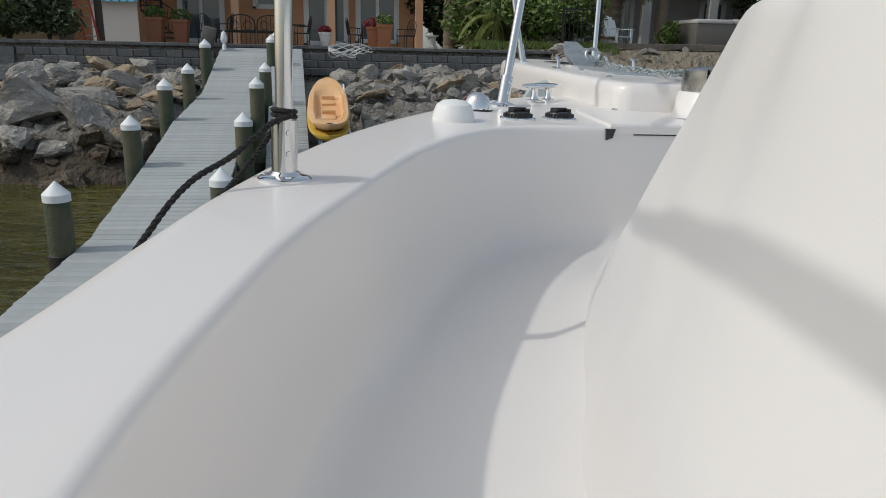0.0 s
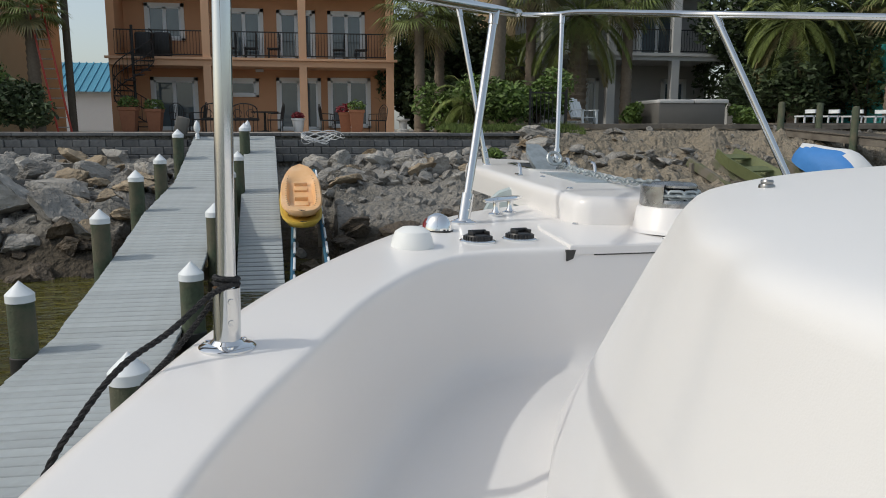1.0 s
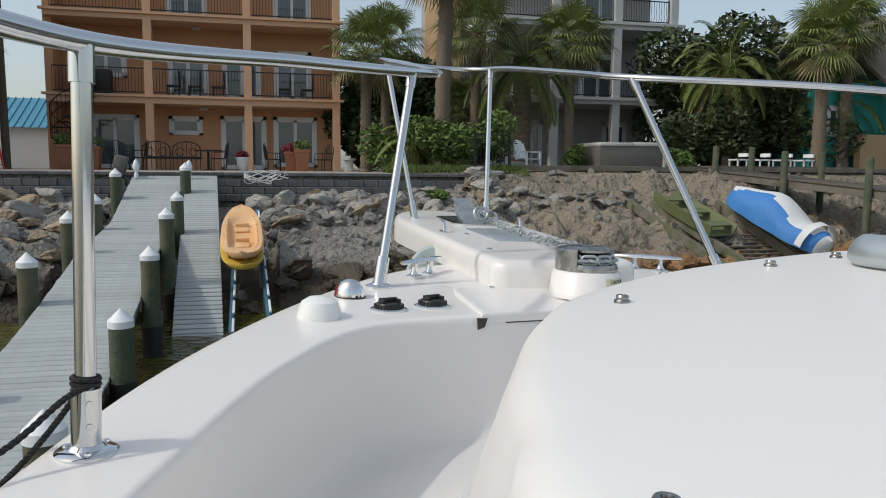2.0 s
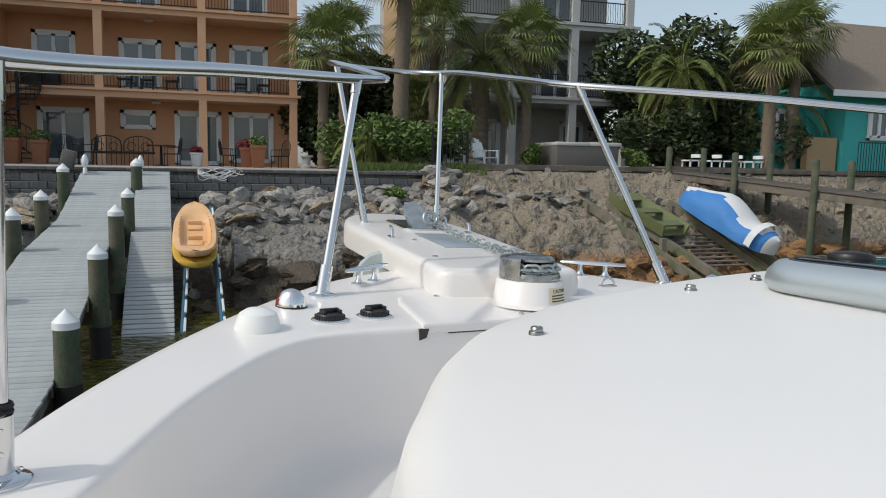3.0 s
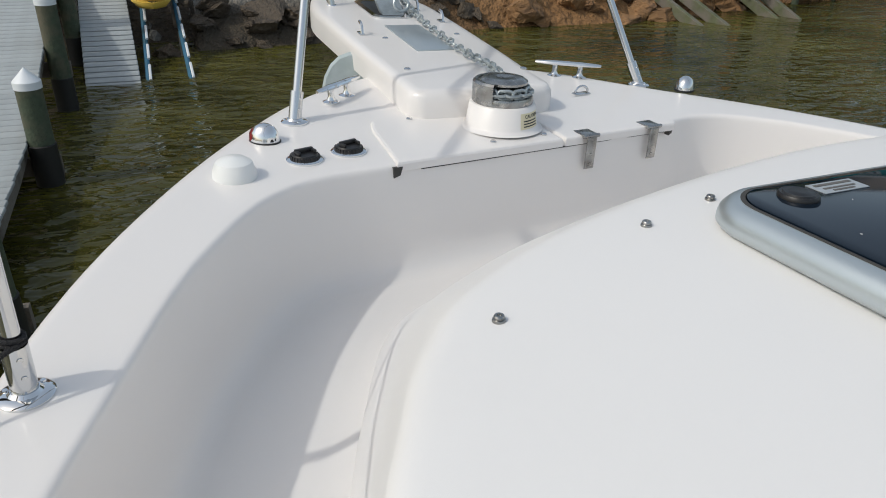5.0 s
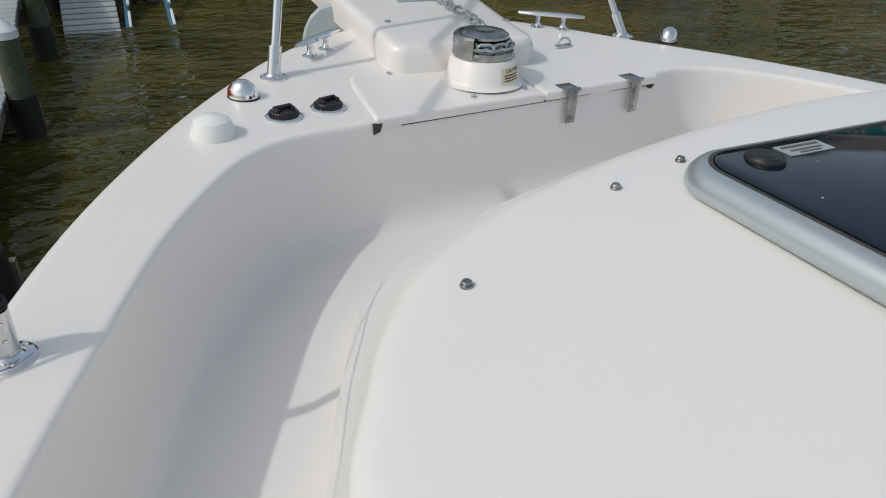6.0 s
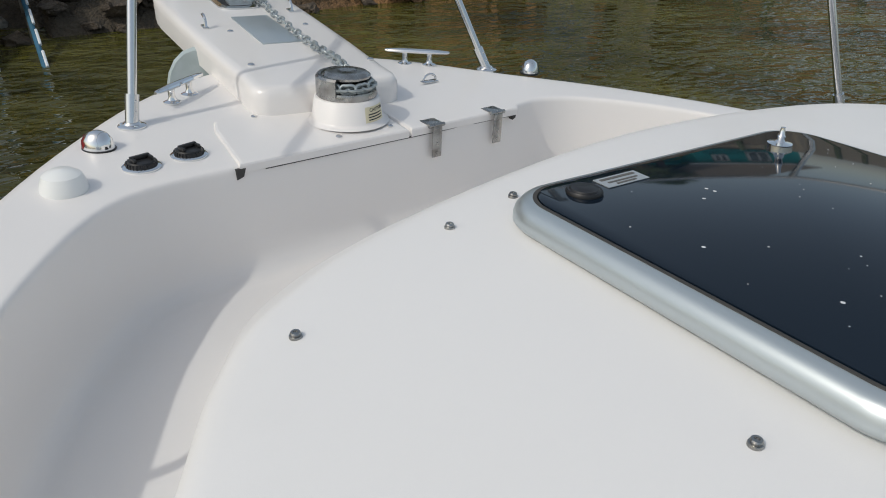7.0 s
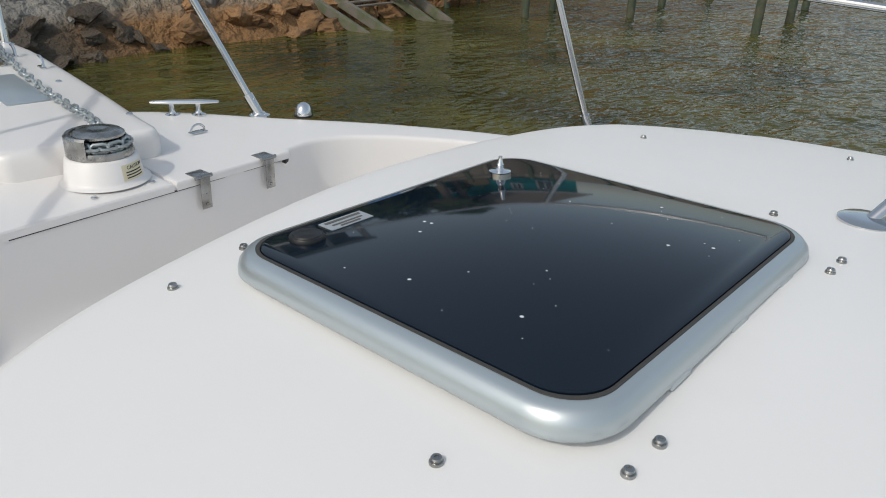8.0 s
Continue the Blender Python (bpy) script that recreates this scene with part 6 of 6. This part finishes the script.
    for k in range(5):
        r = 0.35 + 0.05 * k
        tube(bm, [Vector((-1.4 + r * math.cos(a) + 0.05 * k, 17.0 + 0.35 * r * math.sin(a), 2.28 + 0.10 * math.sin(2 * a + k) + 0.12 * k * 0.3)) for a in [0.35 * i for i in range(18)]], 0.012, 5)
    solid("garden_hose", bm, WHITECLOTH, "tangled pale rope heaped on the rocks", "rope")


build_patio()


# ---- the neighbour's boat rails, covered craft and old pier ----
def beam(parent, name, a, b, w, h, mat, label=""):
    a, b = Vector(a), Vector(b)
    d = b - a
    q = d.to_track_quat("Y", "Z").to_matrix().to_4x4()
    bm = bmesh.new()
    box(bm, (0, d.length / 2, 0), (w, d.length, h), None, 0.01)
    ob = part(name, bm, mat, parent, label, smooth=False)
    ob.data.transform(Matrix.Translation(a) @ q)
    return ob


def build_neighbour():
    r = thing("boat_rails", "weathered green timber launching rails sloping into the water", "launch rails")
    for x0, y0, x1, y1 in ((9.5, 11.5, 8.1, 15.6), (10.1, 11.4, 8.7, 15.5), (11.8, 11.9, 10.6, 15.5), (12.25, 11.7, 11.1, 15.4)):
        beam(r, "rail", (x0, y0, -0.15), (x1, y1, 1.75), 0.14, 0.22, GREENRAIL)
    for x, y in ((8.1, 15.4), (8.6, 14.2), (9.0, 13.2), (10.6, 15.3), (11.2, 14.0)):
        beam(r, "post", (x, y, 0.0), (x, y, 1.75 - 0.35 * (15.5 - y) * 0.9), 0.13, 0.13, TIMBER)
    for k in range(9):
        f = 0.25 + 0.05 * k
        beam(r, "deck_board", (9.3 - 0.9 * f + 0.55, 12.6 + 1.9 * (f - 0.25) * 2, 0.42 + 0.9 * (f - 0.25) * 1.6), (11.2 - 0.6 * f, 12.7 + 1.9 * (f - 0.25) * 2, 0.42 + 0.9 * (f - 0.25) * 1.6), 0.13, 0.04, TIMBER)
    j = thing("jon_boat", "olive flat-bottomed boat lying on the rails", "boat")
    bm = bmesh.new()
    m = Matrix.Translation((9.3, 14.55, 1.40)) @ Matrix.Rotation(radians(18), 4, "Z") @ Matrix.Rotation(math.atan(0.40), 4, "X")
    out = [(w, y) for w, y in ((0.5, -1.0), (0.52, -0.4), (0.52, 0.5), (0.34, 1.1))]
    rings = []
    for w, y in out:
        rings.append([m @ Vector(p) for p in ((-w, y, 0.3), (-w * 0.85, y, 0.0), (w * 0.85, y, 0.0), (w, y, 0.3), (w - 0.04, y, 0.3), (w * 0.85 - 0.04, y, 0.04), (-w * 0.85 + 0.04, y, 0.04), (-w + 0.04, y, 0.3))])
    loft(bm, rings, close=True, cap0=True, cap1=True)
    part("hull", bm, JON, j, smooth=False)
    for y in (-0.75, 0.0, 0.75):
        bm = bmesh.new()
        box(bm, (0, y, 0.22), (0.84, 0.25, 0.04), m)
        part("bench", bm, JON, j, smooth=False)
    c = thing("covered_watercraft", "small watercraft under a blue and white cover on the rails", "watercraft")
    m = Matrix.Translation((11.15, 13.75, 1.30)) @ Matrix.Rotation(radians(17), 4, "Z") @ Matrix.Rotation(math.atan(0.44), 4, "X")
    rings = []
    for i in range(21):
        f = -1 + i / 10
        w = 0.56 * (1 - abs(f) ** 3.2) ** 0.5 + 0.05
        h = 0.62 * (1 - 0.45 * abs(f) ** 2) - 0.14 * math.exp(-((f + 0.45) / 0.2) ** 2) + 0.12 * math.exp(-((f - 0.15) / 0.25) ** 2)
        rings.append([m @ Vector((w * math.cos(a) * (1 + 0.03 * math.sin(9 * a + i)), f * 1.5, 0.02 + h * max(0, math.sin(a)) ** 0.75 - (0.05 if math.sin(a) < 0.05 else 0))) for a in [math.pi * k / 16 for k in range(17)]])
    bm = bmesh.new()
    loft(bm, rings, cap0=True, cap1=True)
    for f in bm.faces:
        p = m.inverted() @ f.calc_center_median()
        f.material_index = 1 if (p.x > -0.30 + 0.10 * math.sin(p.y * 2.4) and p.y > -1.15) or p.y < -1.3 else 0
    part("cover", bm, [BLUE, WHITECLOTH], c, sharp=60)
    bm = bmesh.new()
    loft(bm, [[m @ Vector((0.58 * math.cos(a), -1.08 + dy, 0.03 + 0.56 * max(0, math.sin(a)) ** 0.75)) for a in [math.pi * k / 16 for k in range(17)]] for dy in (-0.09, 0.09)])
    part("strap", bm, WHITECLOTH, c, "white strap")
    p = thing("old_pier", "weathered grey timber pier on green posts", "pier", kind="structure")
    a, b = Vector((13.0, 19.4, 2.66)), Vector((15.3, 10.4, 1.92))
    d = (b - a).normalized()
    s = Vector((-d.y, d.x, 0)).normalized()
    board = bevelled_board(1.5, 0.14, 0.04, "plank", TIMBER)
    turn = math.atan2(s.y, s.x)
    for k in range(62):
        q = a + d * 0.146 * k
        piece("plank", board, p, Matrix.Translation(q) @ Matrix.Rotation(turn + random.uniform(-0.01, 0.01), 4, "Z"))
    for off in (-0.68, 0.68):
        beam(p, "stringer", a + s * off - Vector((0, 0, 0.13)), b + s * off - Vector((0, 0, 0.13)), 0.06, 0.2, TIMBER)
    for k in range(4):
        for off in (-0.8, 0.8):
            q = a + d * (0.8 + 2.5 * k) + s * off
            bm = bmesh.new()
            lathe(bm, [(0.10, -1.0), (0.095, q.z + 0.75), (0.07, q.z + 0.79), (0, q.z + 0.8)], 12, Matrix.Translation((q.x, q.y, 0)))
            part("post", bm, PILE, p, "round green post")
    for x, y in ((16.7, 9.6), (19.4, 10.4), (17.2, 6.3), (19.6, 6.6), (22.5, 7.5), (22.4, 10.6)):
        bm = bmesh.new()
        lathe(bm, [(0.11, -1.5), (0.105, 2.6), (0, 2.65)], 12, Matrix.Translation((x, y, 0)))
        solid("mooring_pile", bm, PILE, "dark wooden pile standing in the water", "pile", group="far piles")
    low = thing("sun_deck", "low wooden deck with a row of white folding chairs", "deck")
    part("platform", boxes(((15.6, 20.0, 2.72), (5.2, 1.6, 0.12))), TIMBER, low, smooth=False)
    for k in range(4):
        c = thing("folding_chair", "white folding chair on the low deck", "chair", Matrix.Translation((14.3 + 0.85 * k, 20.0, 2.78)), "white folding chairs")
        part("backrest", boxes(((0.18, 0, 0.38), (0.05, 0.5, 0.12))), CAPWHITE, c)
        part("seat", boxes(((0, 0, 0.22), (0.45, 0.5, 0.05))), CAPWHITE, c)
        for sy in (-0.23, 0.23):
            part("leg", boxes(((0.15, sy, 0.12), (0.04, 0.04, 0.24))), CAPWHITE, c)
            part("leg", boxes(((-0.18, sy, 0.12), (0.04, 0.04, 0.24))), CAPWHITE, c)


build_neighbour()
